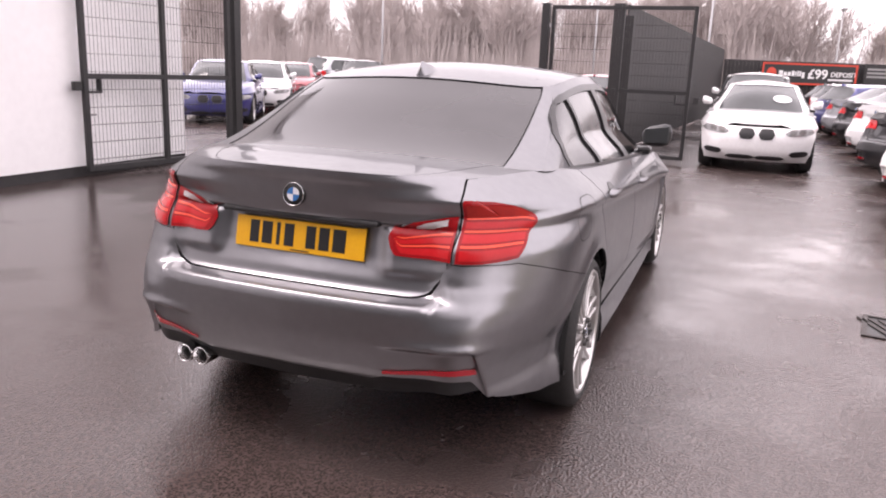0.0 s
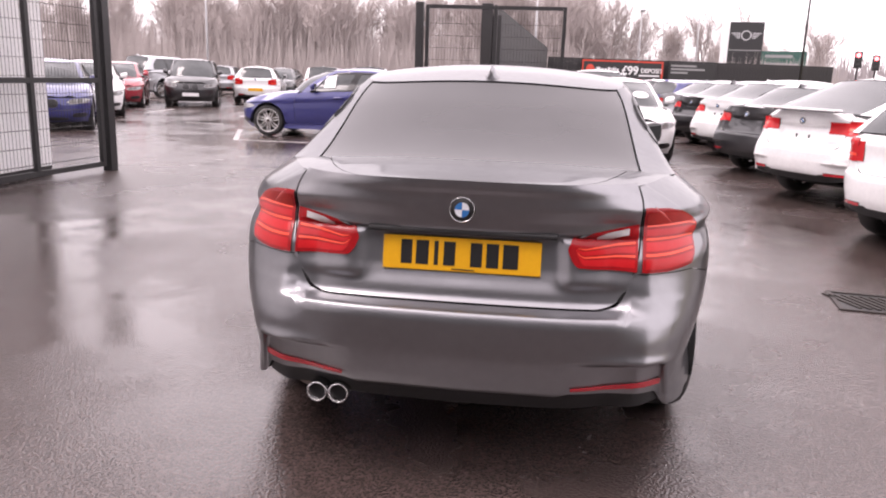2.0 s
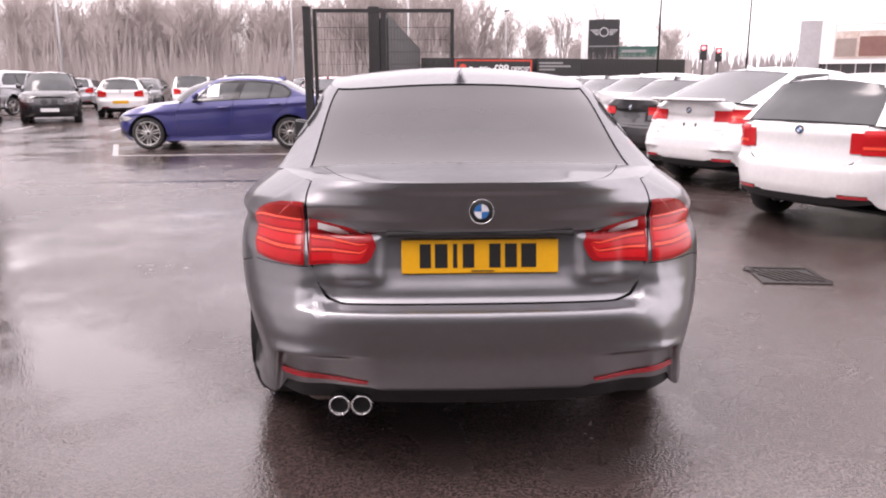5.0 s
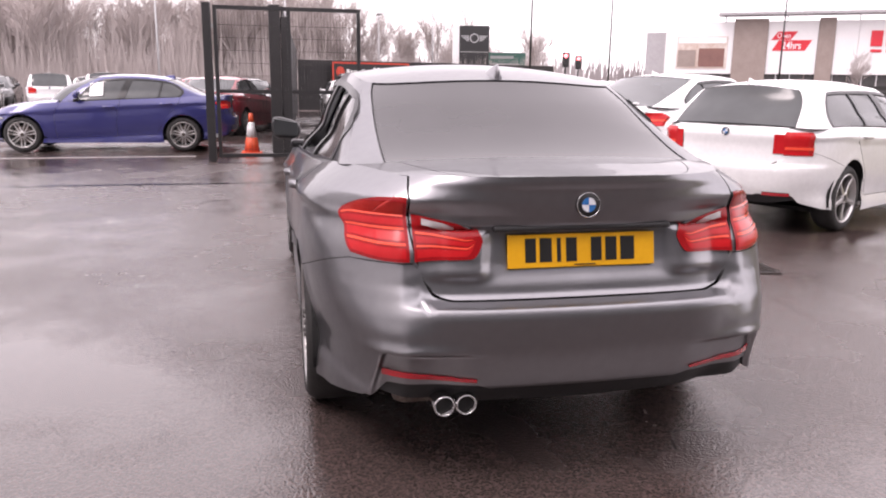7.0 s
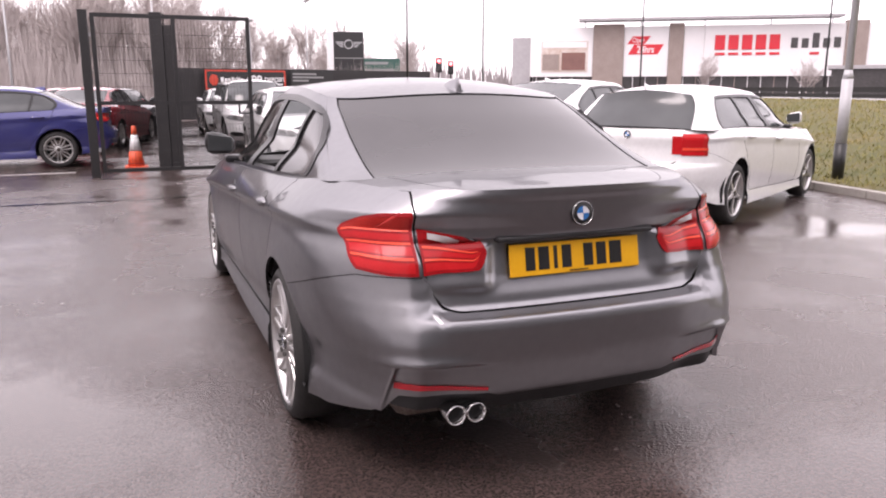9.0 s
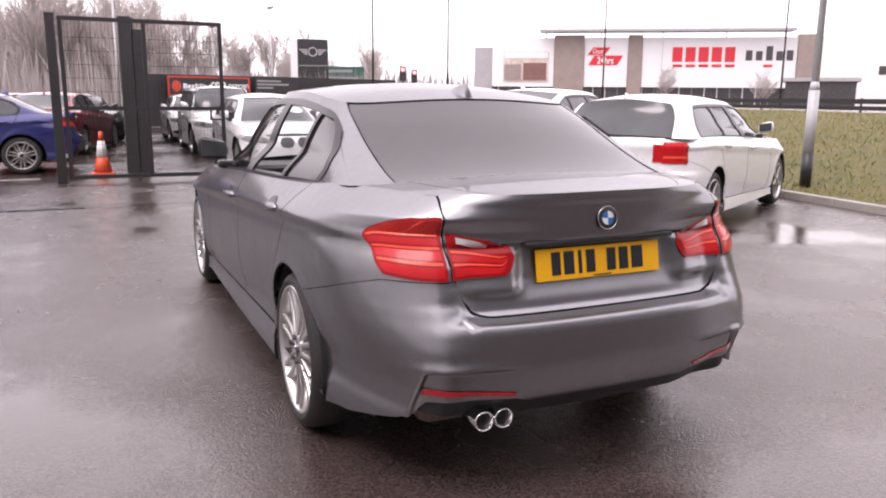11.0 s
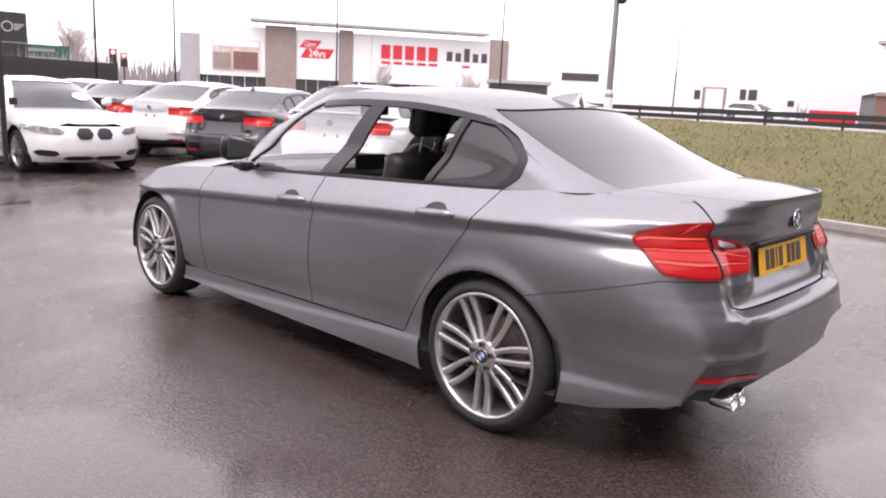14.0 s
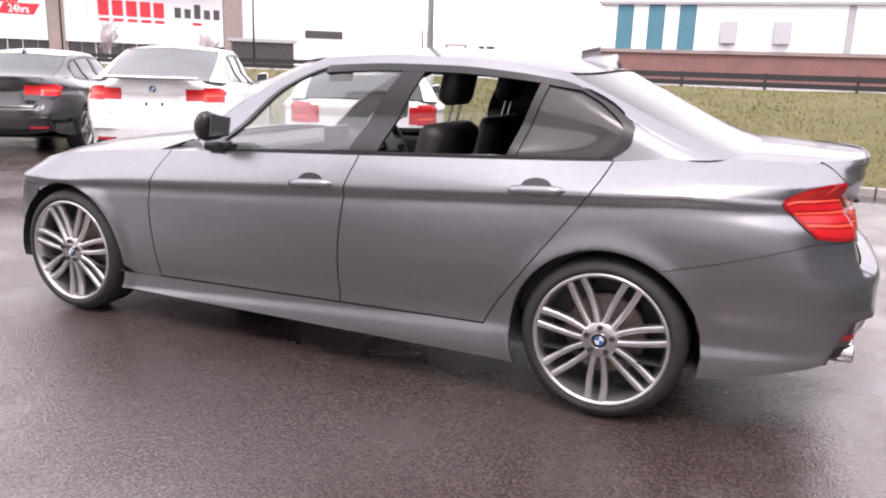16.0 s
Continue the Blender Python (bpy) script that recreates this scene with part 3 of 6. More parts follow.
def wheel(parent, x, y, r, side, fine, spokes=7, double=True, rim_mat=None):
    """Tyre, rim, spokes, disc and nuts; side = -1 or 1 is the way its face looks."""
    n = 56 if fine else 24
    rim_mat = rim_mat or M_ALLOY
    T = lambda V: [(x + side * v[0], y + v[1], r + v[2]) for v in V]
    fl = lambda F: F if side > 0 else [f[::-1] for f in F]
    hw = 0.118 if fine else 0.105
    rr = r * (0.815 if fine else 0.74)
    prof = [(rr - 0.012, -2 * hw + 0.02), (r - 0.03, -2 * hw), (r - 0.004, -2 * hw + 0.035), (r, -hw), (r - 0.004, -0.04), (r - 0.018, -0.012), (r - 0.035, -0.001), (rr + 0.016, 0.004), (rr + 0.003, -0.004), (rr - 0.004, -0.014)]
    V, F = lathe(prof, n)
    w = new("wheel")
    w.parent = parent
    tyre = obj("tyre", T(V), fl(F), M_RUBBER, w, "", True)
    V, F = lathe([(rr + 0.002, -0.008), (rr - 0.003, -0.001), (rr - 0.011, -0.002), (rr - 0.016, -0.014), (rr - 0.028, -0.05), (rr - 0.034, -2 * hw + 0.03)], n)
    obj("rim", T(V), fl(F), rim_mat, w, "", True)
    V, F = lathe([(0.0, -0.105), (r * 0.46, -0.105), (r * 0.50, -0.11), (r * 0.50, -0.13), (0, -0.14)], n // 2)
    obj("brake_disc", T(V), fl(F), M_STEEL, w, "", True)
    V, F = lathe([(rr - 0.03, -2 * hw + 0.05), (0.03, -2 * hw + 0.06)], n // 2)
    obj("backing_plate", T(V), fl(F), M_PLASTIC, w)
    hub = 0.074 if fine else 0.06
    V, F = lathe([(0.030, -0.012), (hub * 0.93, -0.010), (hub, -0.02), (hub, -0.06)], n // 2)
    obj("hub", T(V), fl(F), rim_mat, w, "", True)
    pieces, dark = [], []
    for k in range(spokes):
        a0 = -math.pi / 2 + 2 * math.pi * k / spokes
        for sgn in ((-1, 1) if double else (0,)):
            pts = []
            for s in span(0, 1, 7 if fine else 3):
                rad = hub * 0.75 + (rr - 0.012 - hub * 0.75) * s
                gap = (0.015 + 0.014 * s ** 0.8 + 0.005 * math.sin(math.pi * s)) if double else 0
                c, sn = math.cos(a0), math.sin(a0)
                off = sgn * gap * r / 0.327
                half = (0.0105 + 0.003 * s if double else 0.026 - 0.008 * s) * r / 0.327
                dep = -0.010 - 0.016 * math.sin(math.pi * s) * 0.6
                pts.append((rad, off, half, dep, c, sn))
            V, F = [], []
            for rad, off, half, dep, c, sn in pts:
                for e, dd in ((-half, dep - 0.03), (-half, dep - 0.004), (-half * 0.7, dep), (half * 0.7, dep), (half, dep - 0.004), (half, dep - 0.03)):
                    t = off + e
                    V.append((dd, rad * c - t * sn, rad * sn + t * c))
            for i in range(len(pts) - 1):
                for j in range(5):
                    F.append((i * 6 + j, i * 6 + j + 1, (i + 1) * 6 + j + 1, (i + 1) * 6 + j))
            if fine:
                obj("spoke", T(V), fl(F), rim_mat, w, "", True)
            else:
                pieces.append((V, F))
    if pieces:
        V, F = merge(pieces)
        tagged(obj("spoke", T(V), fl(F), rim_mat, w), kind="stuff")
    if fine:
        for k in range(5):
            a = math.pi / 2 + 2 * math.pi * k / 5
            V, F = lathe([(0.0, 0.0), (0.0115, 0.0), (0.0115, 0.012)], 10)
            obj("wheel_nut", T([(v[0] - 0.0118 + 0.003, v[1] + 0.052 * math.cos(a), v[2] + 0.052 * math.sin(a)) for v in V]), fl(F), M_ALLOYDARK, w)
        roundel(w, (x - side * 0.010, y, r), (side, 0, 0), 0.031, "centre_cap")
    return w


BUILT = {}


def car(name, label, m, spec, colour, length=4.62, base=2.81, tail=1.03, wide=1.811, high=1.429, dense=1, group="", hero=False,
        rim=0.327, spokes=5, double=True, plate_rear=None, plate_front=None, blackroof=None, rim_mat=None, stickers=(), front=True):
    """One car with panels, glass, lamps and wheels; a second car of the same build is a copy."""
    key = (id(spec), colour.name, length, base, wide, high, rim, spokes, double, str(plate_rear), str(plate_front))
    if key in BUILT and not hero:
        c = tagged(copy_thing(BUILT[key], m), label, "car", group)
        c.name = name
        return c, None, None
    c = root(name, m, label, "car", group)
    BUILT[key] = c
    sh = Shape(spec, length, base, tail, wide, high, dense)
    s = spec
    D = 3 if hero else 1

    def q(n):
        return int(max(2, round(n * (2.8 if hero else 1.0))))

    def panel(nm, P, mat=colour, lab="", **k):
        return sheet(nm, P, mat, c, lab, shape=sh, **k)

    arch_r, arch_f = (AX_R, 0.318, ARCH), (AX_F, 0.318, ARCH)
    zs = s["zs"]
    yr, ys = s["yr"], None
    lid = curve((0.60, 0.44), (0.66, 0.505), (0.70, 0.53), (0.77, 0.556), (0.88, 0.574), (0.98, 0.575), (1.05, 0.56))
    rear_seam = curve((0.2, 1.56), (0.347, 1.50), (0.55, 1.36), (0.773, 1.195), (0.95, 1.075), (1.01, 1.05))
    mid_seam = curve((0.2, 2.205), (0.5, 2.20), (0.8, 2.165), (0.96, 2.115))
    fore_seam = curve((0.2, 3.24), (0.3, 3.245), (0.66, 3.27), (0.80, 3.22), (0.9, 3.15))
    sill = lambda y: 0.285 + 0.028 * clamp((2.6 - y) / 1.2, -0.6, 1.0)
    g = 0.003
    hatch = s["deck"] < 0.2
    ztop = float(zs(4.6)) - 0.005
    # bumper, tail lid, quarters
    over = curve((0, 0.6475), (0.44, 0.6475), (0.505, 0.66), (0.53, 0.70), (0.556, 0.766), (1.2, 0.767))

    def seam(x, y):
        return float(over(x)) if y < 0.33 else float(np.interp(y, [0.33, 0.36, 0.41, 0.62, 0.81, 0.92], [0.767, 0.758, 0.745, 0.685, 0.635, 0.61]))

    def tail_grid(xs, yend, lo, hi, nx, ny, nv):
        T = span(0, 1, nx) + span(1, 2, ny + 1)[1:]
        P = np.zeros((len(T), nv, 3))
        for i, t in enumerate(T):
            for j, v in enumerate(span(0, 1, nv)):
                x, y, z = (0.3 + 0.4 * min(t, 1), 0.2 + max(0, t - 1) * 0.8, 0.6)
                for _ in range(5):
                    a, b = lo(x, y), hi(x, y)
                    z = a + (b - a) * v
                    w = float(sh.w(0.4, z))
                    if t <= 1:
                        x = xs(z) + (0.86 * w - xs(z)) * t
                        y = float(sh.rear(np.array(x), z))
                    else:
                        yc = float(sh.rear(np.array(0.86 * w), z))
                        y = yc + (yend(z) - yc) * (t - 1)
                        x = float(sh.side(y, z))
                P[i, j] = (x, y, z)
        return P

    def skirt_z(x, y):
        if y > 0.27:
            return float(np.interp(y, [0.27, 0.34, 0.53, 0.8], [0.306, 0.288, 0.246, 0.228]))
        return float(np.interp(x, [0.33, 0.37, 0.655, 0.69, 0.74], [0.360, 0.376, 0.376, 0.318, 0.312]))
    P = tail_grid(lambda z: 0.0, lambda z: 0.90, skirt_z, seam, q(40), q(12), q(30))
    panel("rear_bumper", P, both=True, cut=[arch_r])
    P = tail_patch(sh, lambda z: (0.0, 0.685), None, curve((0, 0.275), (0.6, 0.285), (1.0, 0.335)), const(0.388), q(14), 0, q(5))
    panel("diffuser", P, M_PLASTIC, "satin dark grey diffuser", both=True, lift=-0.008)
    top_lid = float(zs(0.1)) + (0.0 if hatch else 0.004)
    lid_low = curve((0, 0.6515), (0.88, 0.6515), (0.95, 0.657), (0.98, 0.667), (1.0, 0.688))
    P = tail_patch(sh, lambda z: (0.0, float(lid(z)) - g), None, lid_low, lambda t: top_lid + (0.0 if hatch else 0.010 * (1 - (0.8 * t) ** 2.6)), q(18), 0, q(22))
    boot = panel("tailgate" if hatch else "boot_lid", P, both=True)

    def low_q(x, y):
        if y < 0.90:
            return seam(x, y) + g
        return float(np.interp(y, [0.90, 1.0, 1.2, 1.38], [0.617, 0.56, 0.42, 0.30]))
    P = tail_grid(lambda z: float(lid(z)) + g, lambda z: float(rear_seam(z)) - g, low_q, lambda x, y: float(zs(y)), q(8), q(34), q(16))
    for mir in (False, True):
        panel("rear_quarter", P, mirror=mir, cut=[arch_r])
    # doors, wings, skirts
    for nm, a, b in (("rear_door", lambda z: rear_seam(z) + g, lambda z: mid_seam(z) - g), ("front_door", lambda z: mid_seam(z) + g, lambda z: fore_seam(z) - g)):
        Q = side_patch(sh, a, b, lambda y: sill(y) + g, zs, q(18), q(18))
        for mir in (False, True):
            panel(nm, Q, mirror=mir, cut=[arch_r] if nm == "rear_door" else ())
    Q = side_patch(sh, lambda z: fore_seam(z) + g, const(4.46), lambda y: float(np.interp(y, [3.25, 3.42, 3.7, 4.0, 4.06, 5], [0.26, 0.27, 0.45, 0.60, ztop + 0.004, ztop + 0.004])), zs, q(30), q(16))
    for mir in (False, True):
        panel("front_wing", Q, mirror=mir, cut=[arch_f])
    Q = side_patch(sh, const(1.37), const(3.50), const(0.175), lambda y: sill(y) - g, q(30), q(5))
    for mir in (False, True):
        panel("side_skirt", Q, mirror=mir, cut=[arch_r, arch_f], lift=0.006)
    # nose: bumper from centre round to the wing
    nx, ny, nv = q(18), q(10), q(16)
    P = np.zeros((nx + ny, nv, 3))
    for j, v in enumerate(span(0, 1, nv)):
        for i in range(nx + ny):
            z = 0.18 + (ztop - 0.18) * v
            w = float(sh.w(4.2, z))
            xc = 0.80 * w
            if i < nx:
                x = xc * i / (nx - 1)
                P[i, j] = (x, sh.front(np.array(x), z), z)
            else:
                yc = float(sh.front(np.array(xc), z))
                y = yc + (4.06 - yc) * (i - nx + 1) / ny
                P[i, j] = (sh.side(y, z), y, z)
    panel("front_bumper", P, both=True, cut=[arch_f], flip=True)
    # decks: bonnet, boot top, shelf under the windows
    def deck(y0, y1, ny_, nx_, crown, k0=0.0, k1=1.0, ease=False):
        P = np.zeros((ny_, nx_, 3))
        for i, t in enumerate(span(0, 1, ny_)):
            y = y0 + (y1 - y0) * (1 - (1 - t) ** 2 if ease else t)
            z = float(zs(y))
            ws = float(sh.side(y, z))
            for j, u in enumerate(span(k0, k1, nx_)):
                e = min(1, (y - 0.05) / 0.35) if y < 1 else min(1, (4.62 - y) / 0.5)
                P[i, j] = (ws * u, y, z + crown * (0.25 + 0.75 * e) * (1 - u ** 2.6))
        return P
    yend = float(NOSE(ztop + 0.01)) - 0.02
    panel("bonnet", deck(3.22, yend, q(22), q(16), 0.065, ease=True), both=True, flip=True)
    yback = float(yr(float(zs(0.06)))) + 0.002
    if s["deck"] > 0.3:
        P = deck(yback, s["deck"] + 0.10, q(14), q(16), s["crown"], 0.0, 0.80)
        sheet("boot_top", P, colour, boot, "", shape=sh, both=True, flip=True)
        P = deck(yback + 0.02, s["deck"] + 0.16, q(14), q(5), s["crown"], 0.806, 1.0)
        for mir in (False, True):
            panel("boot_shoulder", P, mirror=mir, flip=True)
    P = deck(max(0.1, s["deck"] - 0.1) if not hatch else yback, 3.3, q(30), 4, 0.02, 0.86, 1.0)
    for mir in (False, True):
        panel("belt_ledge", P, mirror=mir, flip=True)
    # glasshouse
    v0, v1 = 0.05, 0.90
    hp = sh.house_point

    def house_strip(ya, yb, va, vb, nu, nv_):
        P = np.zeros((nu, nv_, 3))
        for j, v in enumerate(span(va, vb, nv_)):
            for i, u in enumerate(span(0, 1, nu)):
                P[i, j] = hp(float(ya(v)) + (float(yb(v)) - float(ya(v))) * u, v)
        return P

    def end_patch(back, x0, x1, va, vb, nu, nv_):
        P = np.zeros((nu, nv_, 3))
        for j, v in enumerate(span(va, vb, nv_)):
            for i, u in enumerate(span(0, 1, nu)):
                x = (x0(v) + (x1(v) - x0(v)) * u) * float(s["wg"](v))
                y = float(sh.back_y(np.array(x), v) if back else sh.screen_y(np.array(x), v))
                z = float(sh.house_z(y, v)) + s["roof"] * v * (1 - (x / float(s["wg"](v))) ** 2) + (s["crown"] * 0.9 * (1 - v) * (1 - (x / float(s["wg"](v))) ** 2) if back else 0.055 * (1 - v) * (1 - (x / float(s["wg"](v))) ** 2))
                P[i, j] = (x, y, z)
        return P
    ya, yc = s["ya"], s["yc"]
    kx = curve((0, 0.80), (0.5, 0.845), (1, 0.925)) if not hatch else curve((0, 0.78), (1, 0.86))
    yfront = lambda v: float(sh.screen_y(np.array(0.86 * float(s["wg"](v))), v))
    roof_mat = blackroof or colour
    # rear pillar: corner strip from the back glass to the side glass
    n_c = q(8)
    nv_ = q(12)
    P1 = end_patch(True, lambda v: float(kx(v)), const(0.97), 0, 1, n_c, nv_)
    P2 = np.zeros((q(10), nv_, 3))
    for j, v in enumerate(span(0, 1, nv_)):
        y0 = float(sh.back_y(np.array(0.97 * float(s["wg"](v))), v))
        y1 = float(yc(v))
        for i, u in enumerate(span(0, 1, q(10))):
            y = y0 + (y1 - y0) * u
            X = hp(y, v)
            P2[i, j] = X
    PP = np.concatenate([P1, P2[1:]])
    for mir in (False, True):
        panel("rear_pillar", PP, mirror=mir, mat=colour)
        # rails
        Q = house_strip(lambda v: float(yc(v)), lambda v: float(ya(v1)) + 0.02, v1, 1.0, q(24), 4)
        panel("roof_rail", Q, mirror=mir, mat=colour)
        Q = np.zeros((q(6), nv_, 3))
        for j, v in enumerate(span(0, 1, nv_)):
            for i, u in enumerate(span(0, 1, q(6))):
                y0 = float(ya(min(max(v, v0), v1)))
                y = y0 + (yfront(v) - y0) * u
                Q[i, j] = hp(y, v)
        panel("front_pillar", Q, mirror=mir)
        Q = house_strip(lambda v: float(yc(v0)), lambda v: float(ya(v0)) + 0.1, 0.0, v0, q(24), 3)
        panel("window_rail", Q, M_TRIM, mirror=mir)
        # black window frames
        def frame_strip(nm, a, b, lift=0.004, va=v0, vb=v1, nn=4):
            return panel(nm, house_strip(a, b, va, vb, nn, nv_), M_TRIM, mirror=mir, lift=lift)
        bp = curve((0, 2.185), (0.5, 2.10), (1, 1.97))
        bq = curve((0, 2.045), (0.5, 1.975), (1, 1.875))
        dv = curve((0, 1.455), (1, 1.36))
        frame_strip("window_frame", lambda v: float(yc(v)), lambda v: float(yc(v)) + 0.055 - 0.02 * v)
        frame_strip("pillar_cover", bq, bp)
        frame_strip("window_bar", lambda v: float(dv(v)) - 0.018, lambda v: float(dv(v)) + 0.018)
        frame_strip("window_frame", lambda v: float(ya(v)) - 0.03, lambda v: float(ya(v)) + 0.004)
        Q = house_strip(lambda v: float(yc(v)) + 0.012, lambda v: float(ya(v1)), v1 - 0.06, v1 + 0.012, q(24), 4)
        panel("window_frame", Q, M_TRIM, mirror=mir, lift=0.005)
        left = mir
        e = 0.008
        dark = M_TINT if hero else M_DARKGLASS
        panel("quarter_glass", house_strip(lambda v: float(yc(v)) + e, lambda v: float(dv(v)), v0, v1 - 0.02, q(6), nv_), dark, mirror=mir, hem=0.004, lift=-0.006)
        if not (hero and left):
            panel("rear_door_glass", house_strip(dv, bq, v0, v1 - 0.02, q(6), nv_), dark, mirror=mir, hem=0.004, lift=-0.006)
        panel("front_door_glass", house_strip(bp, lambda v: float(ya(v)) - e, v0, v1 - 0.02, q(8), nv_), (M_CLEAR if hero else M_DARKGLASS), mirror=mir, hem=0.004, lift=-0.006)
    # roof
    P = np.zeros((q(22), q(14), 3))
    for i, t in enumerate(span(0, 1, q(22))):
        for j, u in enumerate(span(0, 1, q(14))):
            w1 = float(s["wg"](1.0))
            x = w1 * u
            ya_ = float(sh.back_y(np.array(min(x, w1 * 0.999)), 1.0))
            yb_ = float(sh.screen_y(np.array(min(x, w1 * 0.999)), 1.0))
            if yb_ < ya_:
                ya_ = yb_ = (ya_ + yb_) / 2
            y = ya_ + (yb_ - ya_) * t
            k = 1 - (x / w1) ** 2
            P[i, j] = (x, y, float(s["zt"](y)) + s["roof"] * k)
    roof_part = panel("roof", P, roof_mat, both=True, flip=True)
    glass_back = M_TINT if hero else M_DARKGLASS
    P = end_patch(True, const(0.0), lambda v: float(kx(v)) - 0.010, 0.03, 0.988, q(14), nv_)
    pane = panel("rear_window", P, glass_back, "dark tinted rear window with dried rain marks" if hero else "", both=True, hem=0.006, lift=-0.003)
    P = end_patch(True, const(0.0), lambda v: float(kx(v)), 0.0, 1.0, q(14), nv_)
    panel("window_surround", P, M_TRIM, both=True, hem=0, lift=-0.012)
    P = end_patch(False, const(0.0), const(0.86), 0.02, 0.98, q(14), nv_)
    panel("windscreen", P, M_CLEAR if hero else M_DARKGLASS, both=True, hem=0.006, lift=-0.004, flip=True)
    # underside and inner tub, dark
    bm = bmesh.new()
    box(bm, -0.68, 0.68, 0.62, 4.2, 0.20, 0.23)
    box(bm, -0.52, 0.52, 0.35, 4.35, 0.30, 0.62)
    for v in bm.verts:
        v.co = Vector(sh.out(np.array(v.co)))
    part("underbody", bm, M_CARPET, c)
    # wheels
    ft, rt_ = tail + base, tail
    for sd in (-1, 1):
        for yy in (rt_, ft):
            wheel(c, sd * (wide / 2 - (0.018 if hero else 0.03)), yy, rim, sd, hero, 7 if hero else spokes, double, rim_mat)
            V, F = lathe([(0.372, -0.26), (0.372, 0.0)], 28)
            hw = [(sd * (wide / 2 - 0.035) + sd * v[0], yy + v[1] * sh.fz, 0.318 * sh.fz + v[2] * sh.fz) for v in V]
            hw = [(x, y, max(z, 0.26)) for x, y, z in hw]
            obj("wheel_arch_liner", hw, F, M_CARPET, c, "", True)
    # lamps
    def lamp_patch(x0, yend, za, zb, nm, mat, lift, lab=""):
        P = tail_patch(sh, const(x0), yend, za, zb, q(6), q(8), q(7), 0.76 if hero else 0.86)
        out = []
        for mir in (False, True):
            out.append(panel(nm, P, mat, lab, mirror=mir, lift=lift))
        return out
    if hero:
        rim_y = curve((0.76, 0.30), (0.785, 0.325), (0.85, 0.40), (0.903, 0.452), (0.913, 0.452), (0.935, 0.42), (0.955, 0.375), (0.975, 0.345))
        lo = curve((0, 0.772), (0.7, 0.772), (1.0, 0.774), (2, 0.786))
        hi = curve((0, 0.972), (0.6, 0.972), (1.0, 0.970), (1.6, 0.966), (2, 0.955))
        lamps = lamp_patch(0.580, rim_y, lo, hi, "tail_lamp", M_LAMPDEEP, 0.006, "red wrap-around tail lamp with three light bars")
        rows = ((0.05, 0.21, M_LAMPRED), (0.24, 0.28, M_LAMPBAR), (0.31, 0.44, M_LAMPRED), (0.47, 0.51, M_LAMPBAR), (0.54, 0.64, M_LAMPRED), (0.67, 0.70, M_LAMPBAR), (0.73, 0.94, M_LAMPTOP))
        for a, b, mt in rows:
            P = tail_patch(sh, const(0.590), lambda z: float(rim_y(z)) - 0.012, lambda t: lo(t) + (hi(t) - lo(t)) * a, lambda t: lo(t) + (hi(t) - lo(t)) * b, q(6), q(8), 4, 0.76)
            for k, mir in enumerate((False, True)):
                sheet("light_bar", P, mt, lamps[k], shape=sh, mirror=mir, lift=0.0075, hem=0)
        lo2 = curve((0, 0.832), (0.06, 0.799), (0.16, 0.779), (1, 0.772))
        hi2 = curve((0, 0.844), (0.05, 0.865), (0.15, 0.878), (1, 0.919))
        P = tail_patch(sh, lambda z: (0.345, 0.566), None, lo2, hi2, q(14), 0, q(6))
        for mir in (False, True):
            lm = sheet("lid_lamp", P, M_LAMPDEEP, boot, "red lamp on the boot lid with a clear reversing strip", shape=sh, mirror=mir, lift=0.006)
            for a, b, mt, x0, x1 in ((0.08, 0.26, M_LAMPRED, 0.368, 0.558), (0.30, 0.35, M_LAMPBAR, 0.366, 0.558), (0.39, 0.52, M_LAMPRED, 0.366, 0.558), (0.56, 0.61, M_LAMPBAR, 0.372, 0.558)):
                R = tail_patch(sh, lambda z: (x0, x1), None, lambda t: lo2(t) + (hi2(t) - lo2(t)) * a, lambda t: lo2(t) + (hi2(t) - lo2(t)) * b, q(10), 0, 4)
                sheet("light_bar", R, mt, lm, shape=sh, mirror=mir, lift=0.0075, hem=0)
            R = tail_patch(sh, lambda z: (0.432, 0.535), None, lambda t: 0.869 + 0.015 * t, lambda t: 0.884 + 0.021 * t, q(6), 0, 3)
            sheet("reversing_strip", R, M_LAMPWHITE, lm, "clear reversing strip", shape=sh, mirror=mir, lift=0.008, hem=0)
            R = tail_patch(sh, lambda z: (0.375, 0.668), None, lambda t: 0.391 + 0.012 * t, lambda t: 0.401 + 0.024 * t, q(12), 0, 3)
            panel("reflector", R, M_REFLECTOR, "thin red bumper reflector", mirror=mir, lift=0.006, hem=0.0028)
    else:
        z0, z1 = (0.80, 0.955) if not hatch else (0.74, 0.945)
        lamps = lamp_patch(0.56, const(0.36 if not hatch else 0.24), curve((0, z0), (1, z0), (2, z0 + 0.06)), curve((0, z1), (1, z1), (2, z1 - 0.03)), "tail_lamp", M_LAMPRED, 0.008)
        R = tail_patch(sh, const(0.565), const(0.34 if not hatch else 0.23), const(z0 + 0.05), const(z0 + 0.075), q(6), q(6), 3)
        for k, mir in enumerate((False, True)):
            sheet("light_bar", R, M_LAMPBAR, lamps[k], shape=sh, mirror=mir, lift=0.013, hem=0.005)
        R = tail_patch(sh, lambda z: (0.36 if not hatch else 0.47, 0.566), None, const(z0 + 0.01), const(z1 - 0.02), q(6), 0, 4)
